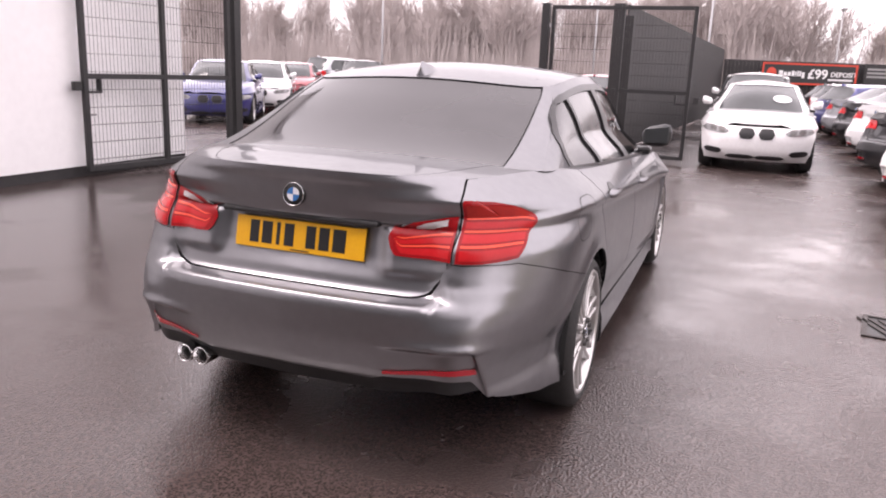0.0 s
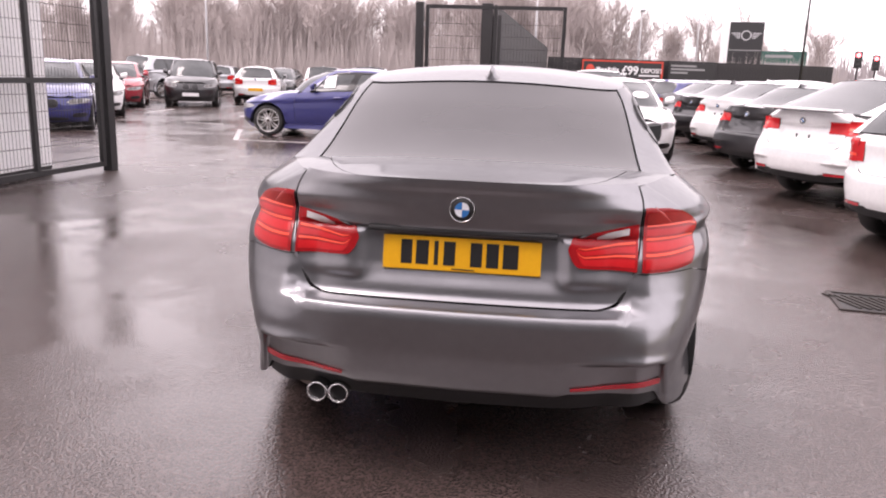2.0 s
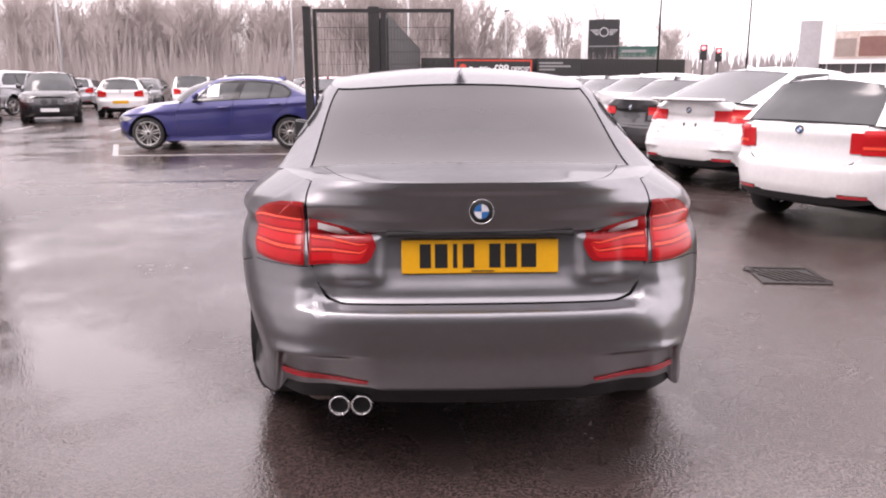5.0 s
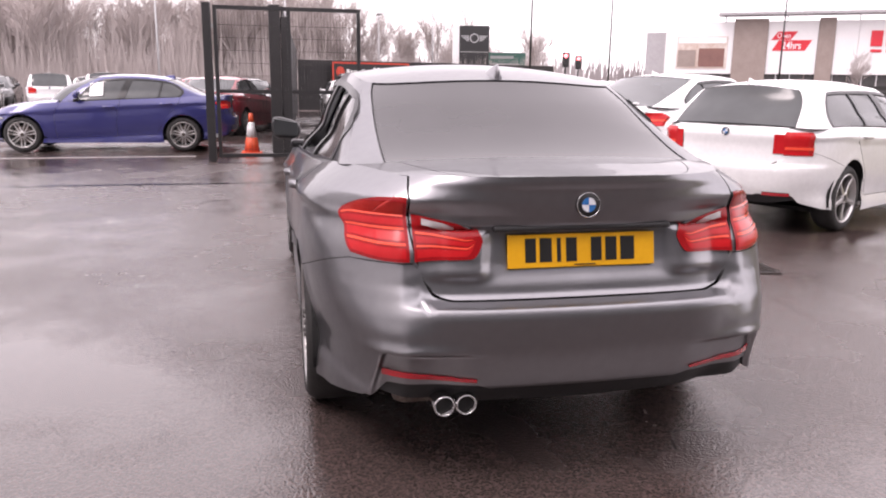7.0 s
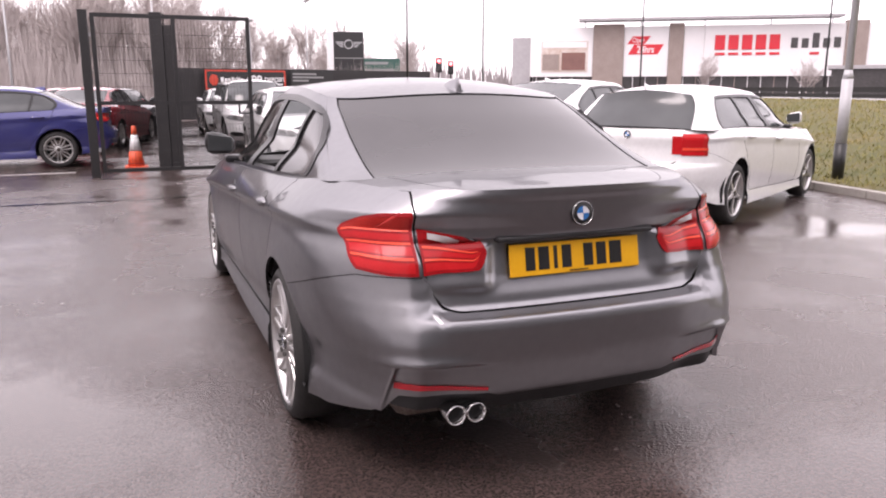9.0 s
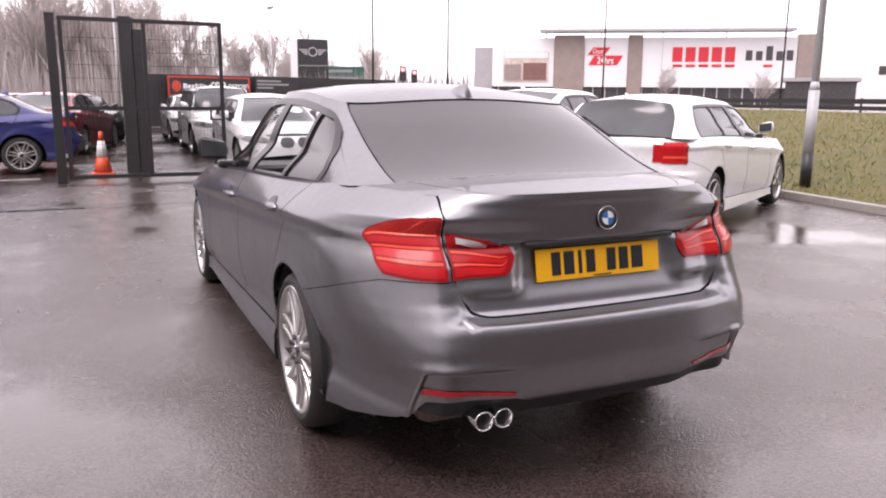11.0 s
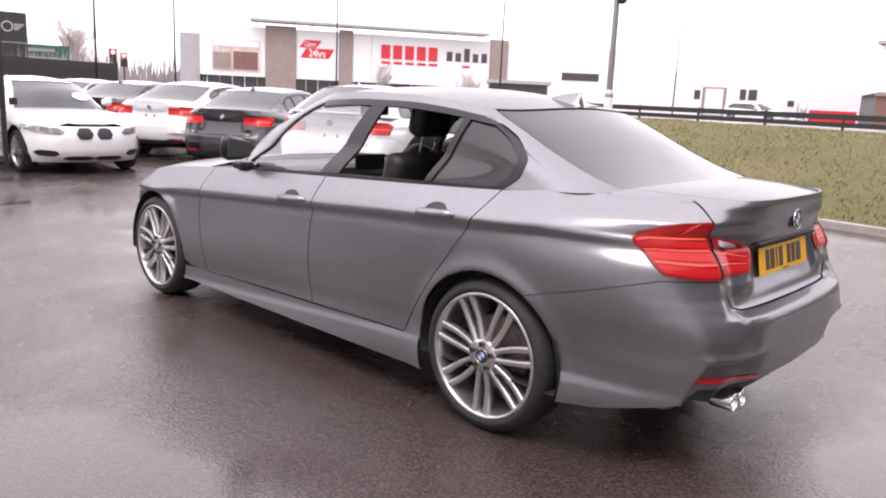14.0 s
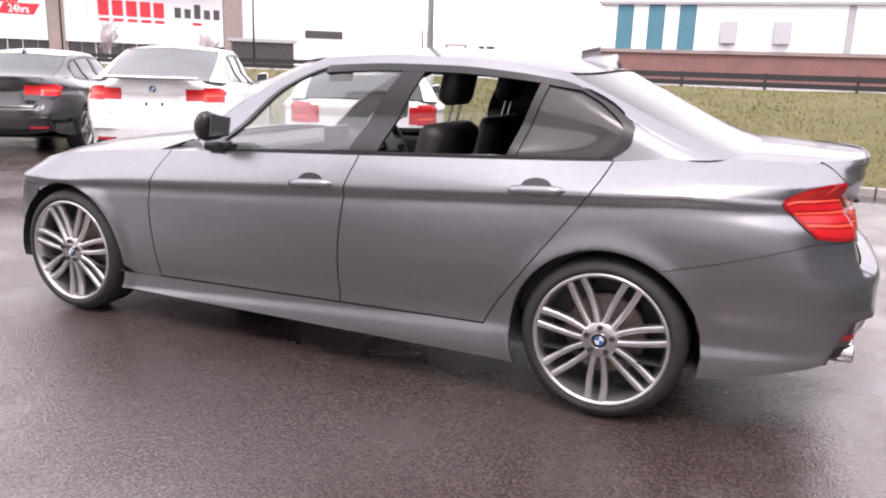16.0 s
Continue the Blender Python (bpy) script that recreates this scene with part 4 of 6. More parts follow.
        for mir in (False, True):
            sheet("lid_lamp", R, M_LAMPRED, boot, shape=sh, mirror=mir, lift=0.008)
            R2 = tail_patch(sh, lambda z: (0.42, 0.64), None, const(0.37), const(0.40), q(6), 0, 3)
            panel("reflector", R2, M_REFLECTOR, mirror=mir, lift=0.012)
        roundel(boot, tuple(sh.out(np.array((0, float(sh.rear(np.array(0.0), 0.93)) - 0.006, 0.93)))), (0, -1, 0.1), 0.041)
    if plate_rear:
        zc = 0.80 if not hatch else 0.56
        yp = float(sh.rear(np.array(0.0), zc)) - 0.012
        box_part("number_plate", plate_rear, c, (-0.26, 0.26, yp - 0.004, yp + 0.004, zc - 0.055, zc + 0.055))
    elif not hero and not hatch:
        for xx in (-0.09, 0.09):
            zc = 0.80
            yp = float(sh.rear(np.array(xx), zc))
            box_part("plate_clip", M_PLASTIC, boot, (xx - 0.012, xx + 0.012, yp - 0.012, yp + 0.01, zc - 0.02, zc + 0.02))
    if not hero and front:
        # face: kidney grilles, lamps, intakes
        def nose(x0, x1, z0, z1, nm, mat, lab="", lift=0.01, slant=0.0):
            n1, n2 = q(8), q(5)
            for mir in (False, True):
                P = np.zeros((n1, n2, 3))
                for i, u in enumerate(span(0, 1, n1)):
                    for j, v in enumerate(span(0, 1, n2)):
                        z = (z0 + z1) / 2 + (z1 - z0) * (v - 0.5) * max(0.12, se(abs(2 * u - 1), 3.2)) + slant * u
                        x = x0 + (x1 - x0) * u
                        P[i, j] = (x, float(sh.front(np.array(x), min(z, 0.72))), z)
                panel(nm, P, mat, lab, mirror=mir, flip=True, lift=lift)
        up = ztop - 0.655
        nose(0.026, 0.268, 0.466 + up, 0.632 + up, "grille_edge", M_ALLOYDARK, "", 0.009)
        nose(0.034, 0.260, 0.472 + up, 0.626 + up, "grille", M_TRIM, "black kidney grille", 0.015)
        nose(0.42, 0.84, 0.525 + up, 0.625 + up, "headlamp", M_HEADLAMP, "clear headlamp in a dark housing", 0.012, 0.035)
        nose(0.47, 0.575, 0.545 + up, 0.625 + up, "lamp_ring", M_ALLOYDARK, "", 0.019, 0.010)
        nose(0.60, 0.70, 0.560 + up, 0.635 + up, "lamp_ring", M_ALLOYDARK, "", 0.019, 0.010)
        nose(0.0, 0.44, 0.215, 0.275, "lower_intake", M_TRIM, "", 0.010)
        nose(0.50, 0.78, 0.27, 0.355, "side_intake", M_TRIM, "", 0.010, 0.02)
        if plate_front:
            yp = float(sh.front(np.array(0.0), 0.42))
            box_part("number_plate", plate_front, c, (-0.26, 0.26, float(sh.out(np.array((0, yp + 0.01, 0)))[1]), float(sh.out(np.array((0, yp + 0.02, 0)))[1]), 0.36, 0.47))
    # mirrors and handles
    for sd in (-1, 1):
        bm = bmesh.new()
        box(bm, 0, 0.20, -0.055, 0.085, -0.068, 0.075, bevel=0.052)
        for v in bm.verts:
            f = v.co.x / 0.20
            v.co.z += 0.02 * f
            v.co.y -= 0.02 * f
            v.co.z *= 0.72 + 0.28 * f
            g = max(0.0, (v.co.y + 0.04) / 0.12)
            v.co.z *= 1 - 0.30 * g
            v.co.x = v.co.x * (1 - 0.16 * g) * 0.93
            v.co.y -= 0.14 * v.co.z
        for v in bm.verts:
            v.co = Vector(sh.out(np.array((sd * (0.812 + v.co.x), 2.865 + v.co.y * 0.78, 1.025 + v.co.z * 1.12))))
        if sd < 0:
            bmesh.ops.reverse_faces(bm, faces=bm.faces[:])
        mir = part("mirror", bm, colour if not hero else M_TRIM, c, "", True)
        bm = bmesh.new()
        box(bm, 0.02, 0.168, -0.066, -0.054, -0.046, 0.054, bevel=0.006)
        for v in bm.verts:
            v.co = Vector(sh.out(np.array((sd * (0.812 + v.co.x), 2.874 + v.co.y - 0.1 * v.co.x - 0.14 * v.co.z, 1.03 + 0.02 * v.co.x / 0.2 + v.co.z * (0.84 + 1.3 * v.co.x)))))
        if sd < 0:
            bmesh.ops.reverse_faces(bm, faces=bm.faces[:])
        part("mirror_glass", bm, M_DARKGLASS, mir)
        bm = bmesh.new()
        box(bm, -0.03, 0.09, -0.05, 0.06, -0.095, -0.05, bevel=0.015)
        for v in bm.verts:
            v.co = Vector(sh.out(np.array((sd * (0.785 + v.co.x), 2.875 + v.co.y, 1.015 + v.co.z))))
        part("mirror_foot", bm, M_TRIM, mir)
        for yy, zz in ((2.33, 0.825), (1.315, 0.888)):
            x0 = float(sh.side(yy, zz))
            n = 12
            V, F = [], []
            for i, u in enumerate(span(-1, 1, n)):
                hgt = 0.017 * (1 - abs(u) ** 4) ** 0.5 + 0.003
                out_ = 0.030 * (1 - u ** 6)
                for dx, dz in ((-0.004, -hgt), (out_ * 0.9, -hgt * 0.8), (out_, 0), (out_ * 0.9, hgt * 0.8), (-0.004, hgt)):
                    V.append((sd * (float(sh.side(yy + 0.115 * u, zz)) + dx), yy + 0.115 * u, zz + dz + 0.007 * -u))
            for i in range(n - 1):
                for j in range(4):
                    f = (i * 5 + j, (i + 1) * 5 + j, (i + 1) * 5 + j + 1, i * 5 + j + 1)
                    F.append(f if sd < 0 else f[::-1])
            V = sh.out(np.array(V))
            hd = obj("door_handle", V, F, colour, c, "", True)
            if hero:
                V, F = [(0, 0, 0)], []
                for i in range(20):
                    a = 2 * math.pi * i / 20
                    V.append((0, 0.062 * math.cos(a), 0.034 * math.sin(a)))
                V = [(sd * (float(sh.side(yy + v[1], zz + 0.012 + v[2])) + 0.003), yy + v[1], zz + 0.012 + v[2]) for v in V]
                V += [(x - sd * 0.004, y, z) for x, y, z in V]
                F = [(0, i, i % 20 + 1) for i in range(1, 21)] + [(i, i + 21, i % 20 + 22, i % 20 + 1) for i in range(1, 21)]
                obj("handle_recess", V, F, M_TRIM, hd)
    # shark-fin aerial
    V, F = [], []
    yb = float(s["yg"](1.0)) + 0.03
    for i, t in enumerate(span(0, 1, 9)):
        h = 0.072 * (1 - t) ** 0.8 if t > 0.08 else 0.072 * t / 0.08 * 0.95
        wd = 0.036 * math.sin(math.pi * min(1, 0.12 + 0.88 * t)) ** 0.7 + 0.003
        y = yb + 0.20 * t
        z = float(s["zt"](y)) + s["roof"] - 0.004
        for dx, dz in ((-1, 0), (-0.55, 0.3), (-0.13, 0.85), (0, 1), (0.13, 0.85), (0.55, 0.3), (1, 0)):
            V.append((dx * wd, y + 0.03 * dz * (0 if t > 0.5 else -0.3), z + dz * h))
    for i in range(8):
        for j in range(6):
            F.append((i * 7 + j, i * 7 + j + 1, (i + 1) * 7 + j + 1, (i + 1) * 7 + j))
    F.append(tuple(range(7))[::-1])
    obj("aerial_fin", sh.out(np.array(V)), F, colour, c, "", True)
    return c, sh, boot


# ---- ground ----
def ground_sheet():
    """One sheet to the horizon: the yard, and a grass bank that climbs to the road beyond the kerb."""
    xs = np.concatenate([[-900, -300, -80], np.arange(-40, 6, 4.0), np.arange(6, 22, 0.8), np.arange(22, 60, 6.0), [120, 300, 900]])
    ys = np.concatenate([[-900, -300, -90], np.arange(-40, 70, 3.0), [110, 300, 900]])
    V = [(x, y, 0.0) for y in ys for x in xs]
    k = len(xs)
    F = [(j * k + i, j * k + i + 1, (j + 1) * k + i + 1, (j + 1) * k + i) for j in range(len(ys) - 1) for i in range(k - 1)]
    tagged(obj("ground", V, F, M_ASPHALT), "wet dark asphalt yard with puddles and a coarse grain", "ground", kind="structure")


def kerb_x(y):
    return 7.0 + 0.12 * (y - 3.0)


BANK = curve((0, 0.10), (0.6, 0.16), (3, 0.52), (6, 0.86), (8.5, 1.02), (12, 1.05))


def bank_z(x, y):
    return float(BANK(x - kerb_x(y) - 0.13)) + 0.05 * noise.noise(Vector((x * 0.5, y * 0.5, 0))) * min(1, max(0, (x - kerb_x(y) - 0.3)))


ground_sheet()
V, F = [], []
ys = np.arange(-30, 46, 0.8)
ds = np.concatenate([span(0, 8.5, 18), [10.0, 11.0]])
for y in ys:
    for d in ds:
        x = kerb_x(y) + 0.13 + d
        V.append((x, y, bank_z(x, y)))
k = len(ds)
F = [(j * k + i, j * k + i + 1, (j + 1) * k + i + 1, (j + 1) * k + i) for j in range(len(ys) - 1) for i in range(k - 1)]
tagged(obj("grass_bank", V, F, M_GRASS, smooth=True), "rough winter grass bank rising from the kerb", "grass bank", kind="structure")
V, F = [], []
rg = random.Random(4)
for _ in range(46000):
    y = rg.uniform(-12, 22)
    d = 9.2 * rg.random() ** 1.2
    x = kerb_x(y) + 0.16 + d
    z = bank_z(x, y)
    h = rg.uniform(0.03, 0.075)
    a = rg.uniform(0, math.pi)
    lx, ly = rg.uniform(-0.05, 0.05), rg.uniform(-0.05, 0.05)
    w = rg.uniform(0.006, 0.018)
    o = len(V)
    V += [(x - w * math.cos(a), y - w * math.sin(a), z - 0.01), (x + w * math.cos(a), y + w * math.sin(a), z - 0.01), (x + lx, y + ly, z + h)]
    F.append((o, o + 1, o + 2))
tagged(obj("grass", V, F, M_BLADE), "short tufts of green and straw-coloured grass", "grass", kind="stuff")

# road along the top of the bank
V = [(kerb_x(y) + d, y, z) for y in (-60, 60) for d, z in ((10.6, 1.03), (10.9, 1.07), (24, 1.0), (60, 0.6), (200, 0.4))]
obj_road = obj("road", V, [(i, i + 1, i + 6, i + 5) for i in range(4)], M_ASPHALT)
tagged(obj_road, "wet main road along the top of the bank", "road", kind="structure")

# kerb stones
kerb = root("kerb", Matrix(), "pale concrete kerb along the foot of the grass bank", "kerb")
tagged(kerb, kind="structure")
bm = bmesh.new()
box(bm, 0, 0.125, 0.004, 0.911, -0.05, 0.10, bevel=0.012)
me = bpy.data.meshes.new("kerb_stone")
bm.to_mesh(me)
bm.free()
me.materials.append(M_KERB)
for i in range(66):
    y = -18 + 0.915 * i
    ob = new("kerb_stone", me)
    ob.parent = kerb
    ob.matrix_world = pose(kerb_x(y), y, 0, 0, 0, -math.degrees(math.atan(0.12)))

# low black rail at the top of the bank
rail = root("roadside_rail", Matrix(), "low black steel rail between the bank and the road", "railing")
for z0, z1 in ((1.10, 1.22), (1.28, 1.42)):
    V = []
    for y in (-40, 46):
        x = kerb_x(y) + 10.2
        V += [(x, y, z0), (x + 0.06, y, z0), (x + 0.06, y, z1), (x, y, z1)]
    obj("bar", V, [(0, 1, 5, 4), (1, 2, 6, 5), (2, 3, 7, 6), (3, 0, 4, 7), (0, 3, 2, 1), (4, 5, 6, 7)], M_MESH, rail)
for i in range(44):
    y = -39 + 2 * i
    x = kerb_x(y) + 10.23
    V, F = tube((x, y, 0.95), (x, y, 1.44), 0.035, 0.035, 6)
    obj("post", V, F, M_MESH, rail)

# drain grating
drain = root("drain_grating", pose(2.42, 2.86, 0.004, 0, 0, -8), "rusty cast-iron drain grating set in the asphalt", "drain")
bm = bmesh.new()
for x0, x1, y0, y1 in ((-0.23, 0.23, -0.23, -0.20), (-0.23, 0.23, 0.20, 0.23), (-0.23, -0.20, -0.2, 0.2), (0.20, 0.23, -0.2, 0.2)):
    box(bm, x0, x1, y0, y1, -0.03, 0.006)
part("frame", bm, M_IRON, drain)
box_part("shaft", M_INK, drain, (-0.2, 0.2, -0.2, 0.2, -0.03, -0.001))
for i in range(7):
    bm = bmesh.new()
    u = -0.19 + 0.063 * i
    vs = box(bm, -0.012, 0.012, -0.2, 0.2, -0.02, 0.006)
    bmesh.ops.transform(bm, matrix=Matrix.Translation((u * 0.9, 0, 0)) @ Matrix.Rotation(radians(28), 4, "Z") @ Matrix.Diagonal((1, 0.86, 1, 1)), verts=vs)
    part("slat", bm, M_IRON, drain)

# wet tarred joint across the yard
rj = random.Random(8)
V, F = [], []
for i in range(46):
    x = -4.6 + 0.1 * i
    y, w = 8.22 + 0.02 * max(0.0, x + 2.0) * 3 + rj.uniform(-0.02, 0.02), rj.uniform(0.03, 0.085)
    V += [(x, y - w, 0.003), (x, y + w, 0.003)]
    if i:
        F.append((2 * i - 2, 2 * i, 2 * i + 1, 2 * i - 1))
tagged(obj("asphalt_joint", V, F, M_TAR), "dark wet tarred joint in the asphalt", "road joint", kind="structure")

# bay lines
for x0, y0, ln, ang in ((-5.6, 11.85, 3.3, -87), (-5.6, 11.85, 2.6, 20), (-8.4, 15.6, 0.9, -85), (-8.2, 18.5, 2.4, 8), (-11, 18.5, 2.4, 8)):
    line = box_part("bay_line", M_LINE, None, (-0.05, 0.05, 0, ln, 0.001, 0.004))
    line.matrix_world = pose(x0, y0, 0, 0, 0, ang)
    tagged(line, "worn white parking-bay line on wet asphalt", "road marking", "bay lines", "structure")

# ---- white building on one side of the gateway ----
wall = root("white_building", Matrix(), "white panel-clad building wall beside the gate", "building")
for a, b in ((-16, -9.5), (-9.494, -4.1), (-4.094, 1.3), (1.306, 3.55), (3.556, 6.45)):
    box_part("wall_panel", M_CLADDING, wall, (-9.0, -5.72, a, b, 0.12, 5.2), 0.004)
box_part("plinth", M_HOARD, wall, (-9.0, -5.735, -16, 6.45, 0, 0.118))
box_part("roof_edge", M_ROOFGREY, wall, (-9.1, -5.6, -16.1, 6.55, 5.203, 5.45))


# plain dark wall added on the side never seen, keeping sky off the saloon's tail
back = root("unseen_dark_wall", Matrix(), "plain dark wall closing the yard unseen, added to darken the saloon's tail", "building")
box_part("wall", M_HOARD, back, (-5.6, 13.0, -9.6, -9.2, 0, 7.6))
for k in range(6):
    box_part("unseen_wall_pane", M_DARKGLASS, back, (-5.0 + 2.9 * k, -2.4 + 2.9 * k, -9.19, -9.15, 0.2, 3.4))


# ---- gates ----
def mesh_gate(name, label, m, width, height, handle_end, mids, post_end, rail_z):
    """Steel-framed leaf filled with welded mesh; stands along +x."""
    g = root(name, m, label, "gate", "mesh gates")
    t = 0.03
    for x in [0] + mids + [width]:
        box_part("upright", M_MESH, g, (x - t, x + t, -t, t, 0.07, height), 0.004)
    xs = [0] + mids + [width]
    for z in (0.07, rail_z, height - 0.06):
        for a, b in zip(xs, xs[1:]):
            box_part("rail", M_MESH, g, (a + t + 0.001, b - t - 0.001, -t + 0.003, t - 0.003, z, z + 0.06))
    pieces = []
    n = int(width / 0.051)
    for i in range(1, n):
        x = width * i / n
        pieces.append(tube((x, 0.008, 0.13), (x, 0.008, height - 0.06), 0.0026, 0.0026, 4))
    V, F = merge(pieces)
    tagged(obj("mesh_infill", V, F, M_MESH, g), kind="stuff")
    pieces = []
    z = 0.2
    while z < height - 0.1:
        pieces.append(tube((0, -0.004, z), (width, -0.004, z), 0.0032, 0.0032, 4))
        pieces.append(tube((0, 0.017, z), (width, 0.017, z), 0.0032, 0.0032, 4))
        z += 0.2
    V, F = merge(pieces)
    tagged(obj("wire_infill", V, F, M_MESH, g), kind="stuff")
    x = width if handle_end else 0
    d = -1 if handle_end else 1
    bm = bmesh.new()
    box(bm, min(x, x + d * 0.20), max(x, x + d * 0.20), -0.035, 0.035, rail_z - 0.16, rail_z - 0.135)
    box(bm, min(x + d * 0.175, x + d * 0.2), max(x + d * 0.175, x + d * 0.2), -0.035, 0.035, rail_z - 0.134, rail_z - 0.001)
    part("latch_box", bm, M_MESH, g)
    box_part("latch", M_MESH, g, (x - d * 0.12 - 0.03, x - d * 0.12 + 0.06, -0.03, 0.03, rail_z - 0.13, rail_z - 0.03))
    V, F = tube((x, -0.06, 0.72), (x + d * 0.08, -0.06, 0.72), 0.008, 0.008, 8)
    obj("lever", V, F, M_MESH, g)
    if post_end is not None:
        x = post_end
        box_part("hinge_post", M_MESH, g, (x - 0.065, x + 0.065, -0.065, 0.065, 0, height + 0.02), 0.006)
        box_part("post_cap", M_MESH, g, (x - 0.07, x + 0.07, -0.07, 0.07, height + 0.021, height + 0.035))
        for z in (0.4, height - 0.35):
            box_part("hinge", M_POLE, g, (min(x, x + 0.1), max(x, x + 0.1), -0.02, 0.02, z, z + 0.06))
    return g


mesh_gate("mesh_gate", "black steel mesh gate leaf standing open by the parked cars", pose(-1.82, 11.1, 0, 0, 0, -1.0), 2.30, 2.50, True, [1.16], -0.13, 1.12)
mesh_gate("mesh_gate", "black steel mesh gate leaf folded back against the white wall", pose(-5.60, 4.66, 0, 0, 0, 83.5), 2.28, 2.75, False, [1.15], 2.42, 1.12)

# ---- boarded fences ----
def board_fence(p, q, height, label, step=0.15):
    d = Vector((q[0] - p[0], q[1] - p[1], 0))
    n = int(d.length / step)
    f = root("board_fence", Matrix(), label, "fence", "boarded fences")
    ang = math.degrees(math.atan2(d.y, d.x))
    me = None
    for i in range(n):
        if me is None:
            ob = box_part("board", M_HOARD, f, (0, step - 0.008, -0.012, 0.012, 0.04, height), 0.002)
            me = ob.data
        else:
            ob = new("board", me)
            ob.parent = f
        c = Vector((p[0], p[1], 0)) + d * (i / n)
        ob.matrix_world = pose(c.x, c.y, 0, 0, 0, ang)
    for z in (0.4, height - 0.4):
        ob = box_part("fence_rail", M_HOARD, f, (0, d.length, 0.014, 0.06, z, z + 0.09))
        ob.matrix_world = pose(p[0], p[1], 0, 0, 0, ang)
    return f


board_fence((-0.75, 12.2), (0.2, 33.0), 2.62, "tall dark boarded fence running back beside the yard")
post = root("fence_post", Matrix(), "broad dark end post of the boarded fence", "fence post")
box_part("post", M_HOARD, post, (-0.98, -0.78, 12.0, 12.19, 0, 2.62), 0.01)
box_part("brace", M_HOARD, post, (-0.775, -0.62, 12.02, 12.17, 0, 2.42), 0.01)
board_fence((0.25, 33.05), (13.5, 36.5), 2.25, "tall dark boarded fence across the end of the yard")


# ---- writing ----
def writing(body, mat, m, size, parent, depth=0.004, bold=0.0):
    cu = bpy.data.curves.new("lettering", "FONT")
    cu.body, cu.size, cu.extrude, cu.align_x, cu.offset = body, size, depth, "LEFT", bold
    tmp = new("lettering", cu)
    me = bpy.data.meshes.new_from_object(tmp.evaluated_get(bpy.context.evaluated_depsgraph_get()))
    bpy.data.objects.remove(tmp)
    me.materials.clear()
    me.materials.append(mat)
    ob = new("lettering", me)
    ob.parent = parent
    ob.matrix_local = m
    return ob


# advertising board on the far fence
ad = root("advert_board", pose(1.75, 33.1, 1.32, 0, 0, 14.3), "long black advertising board with an orange-red border on the fence", "sign")
W, H = 3.75, 0.86
box_part("panel", M_SIGNBLACK, ad, (0, W, -0.05, 0, 0, H))
for d in ((0, W, -0.07, -0.051, 0, 0.07), (0, W, -0.07, -0.051, H - 0.07, H), (0, 0.07, -0.07, -0.051, 0.071, H - 0.071), (W - 0.07, W, -0.07, -0.051, 0.071, H - 0.071)):
    box_part("border", M_SIGNRED, ad, d)
V, F = lathe([(0.0, 0.01), (0.10, 0.01), (0.2, 0.0)], 20, "y")
obj("emblem", [(v[0] + 0.38, -0.056 - v[1], v[2] * 1.2 + H / 2) for v in V], F, M_SIGNRED, ad)
for i, (x0, x1, z0, z1) in enumerate(((0.68, 0.84, 0.34, 0.55), (0.87, 1.0, 0.34, 0.5), (1.03, 1.16, 0.34, 0.5), (1.19, 1.3, 0.34, 0.55), (1.33, 1.38, 0.34, 0.52), (1.41, 1.47, 0.34, 0.55), (1.5, 1.56, 0.34, 0.55), (1.59, 1.7, 0.27, 0.5))):
    box_part("print_bar", M_SIGNWHITE, ad, (x0, x1, -0.056, -0.051, z0, z1))
writing("£99", M_SIGNWHITE, pose(1.82, -0.054, 0.27, 90), 0.52, ad, bold=0.012)
writing("DEPOSIT", M_SIGNWHITE, pose(2.72, -0.054, 0.36, 90), 0.265, ad, bold=0.006)
box_part("print_bar", M_SIGNWHITE, ad, (2.64, 3.6, -0.056, -0.051, 0.2, 0.27))
ad2 = root("advert_board", pose(5.65, 34.1, 1.40, 0, 0, 14.3), "dark advertising board with small pale print on the fence", "sign")
box_part("panel", M_SIGNBLACK, ad2, (0, 2.2, -0.05, 0, 0, 0.85))
for z, w in ((0.6, 1.2), (0.45, 1.6), (0.3, 0.8)):
    box_part("print_bar", M_SIGNGREY, ad2, (0.1, 0.1 + w, -0.056, -0.051, z, z + 0.08))

# totem sign
tot = root("totem_sign", pose(10.4, 45.5, 0, 0, 0, -12), "tall black totem sign with a winged silver emblem", "sign")
box_part("slab", M_SIGNBLACK, tot, (0.2, 2.05, -0.15, 0.15, 0.0, 4.8), 0.02)
box_part("white_edge", M_SIGNWHITE, tot, (-0.22, 0.195, -0.15, 0.15, 0.0, 4.8), 0.02)
for z in (3.2, 1.55):
    box_part("joint", M_SIGNGREY, tot, (0.25, 2.0, -0.158, -0.151, z, z + 0.05))
V, F = lathe([(0.22, 0.0), (0.25, 0.012), (0.28, 0.0)], 24, "y")
obj("emblem_ring", [(v[0] + 1.12, -0.156 - v[1], v[2] + 4.05) for v in V], F, M_POLE, tot)
for sgn in (-1, 1):
    for k in range(4):
        z = 4.2 - 0.09 * k
        a, b = 1.12 + sgn * 0.32, 1.12 + sgn * (0.82 - 0.1 * k)
        box_part("wing_bar", M_POLE, tot, (min(a, b), max(a, b), -0.158, -0.151, z - 0.05, z))
box_part("print_bar", M_SIGNWHITE, tot, (0.5, 1.7, -0.158, -0.151, 1.25, 1.42))
grn = root("green_board", pose(13.4, 50.0, 0, 0, 0, -20), "large dark green road sign board on posts", "sign")
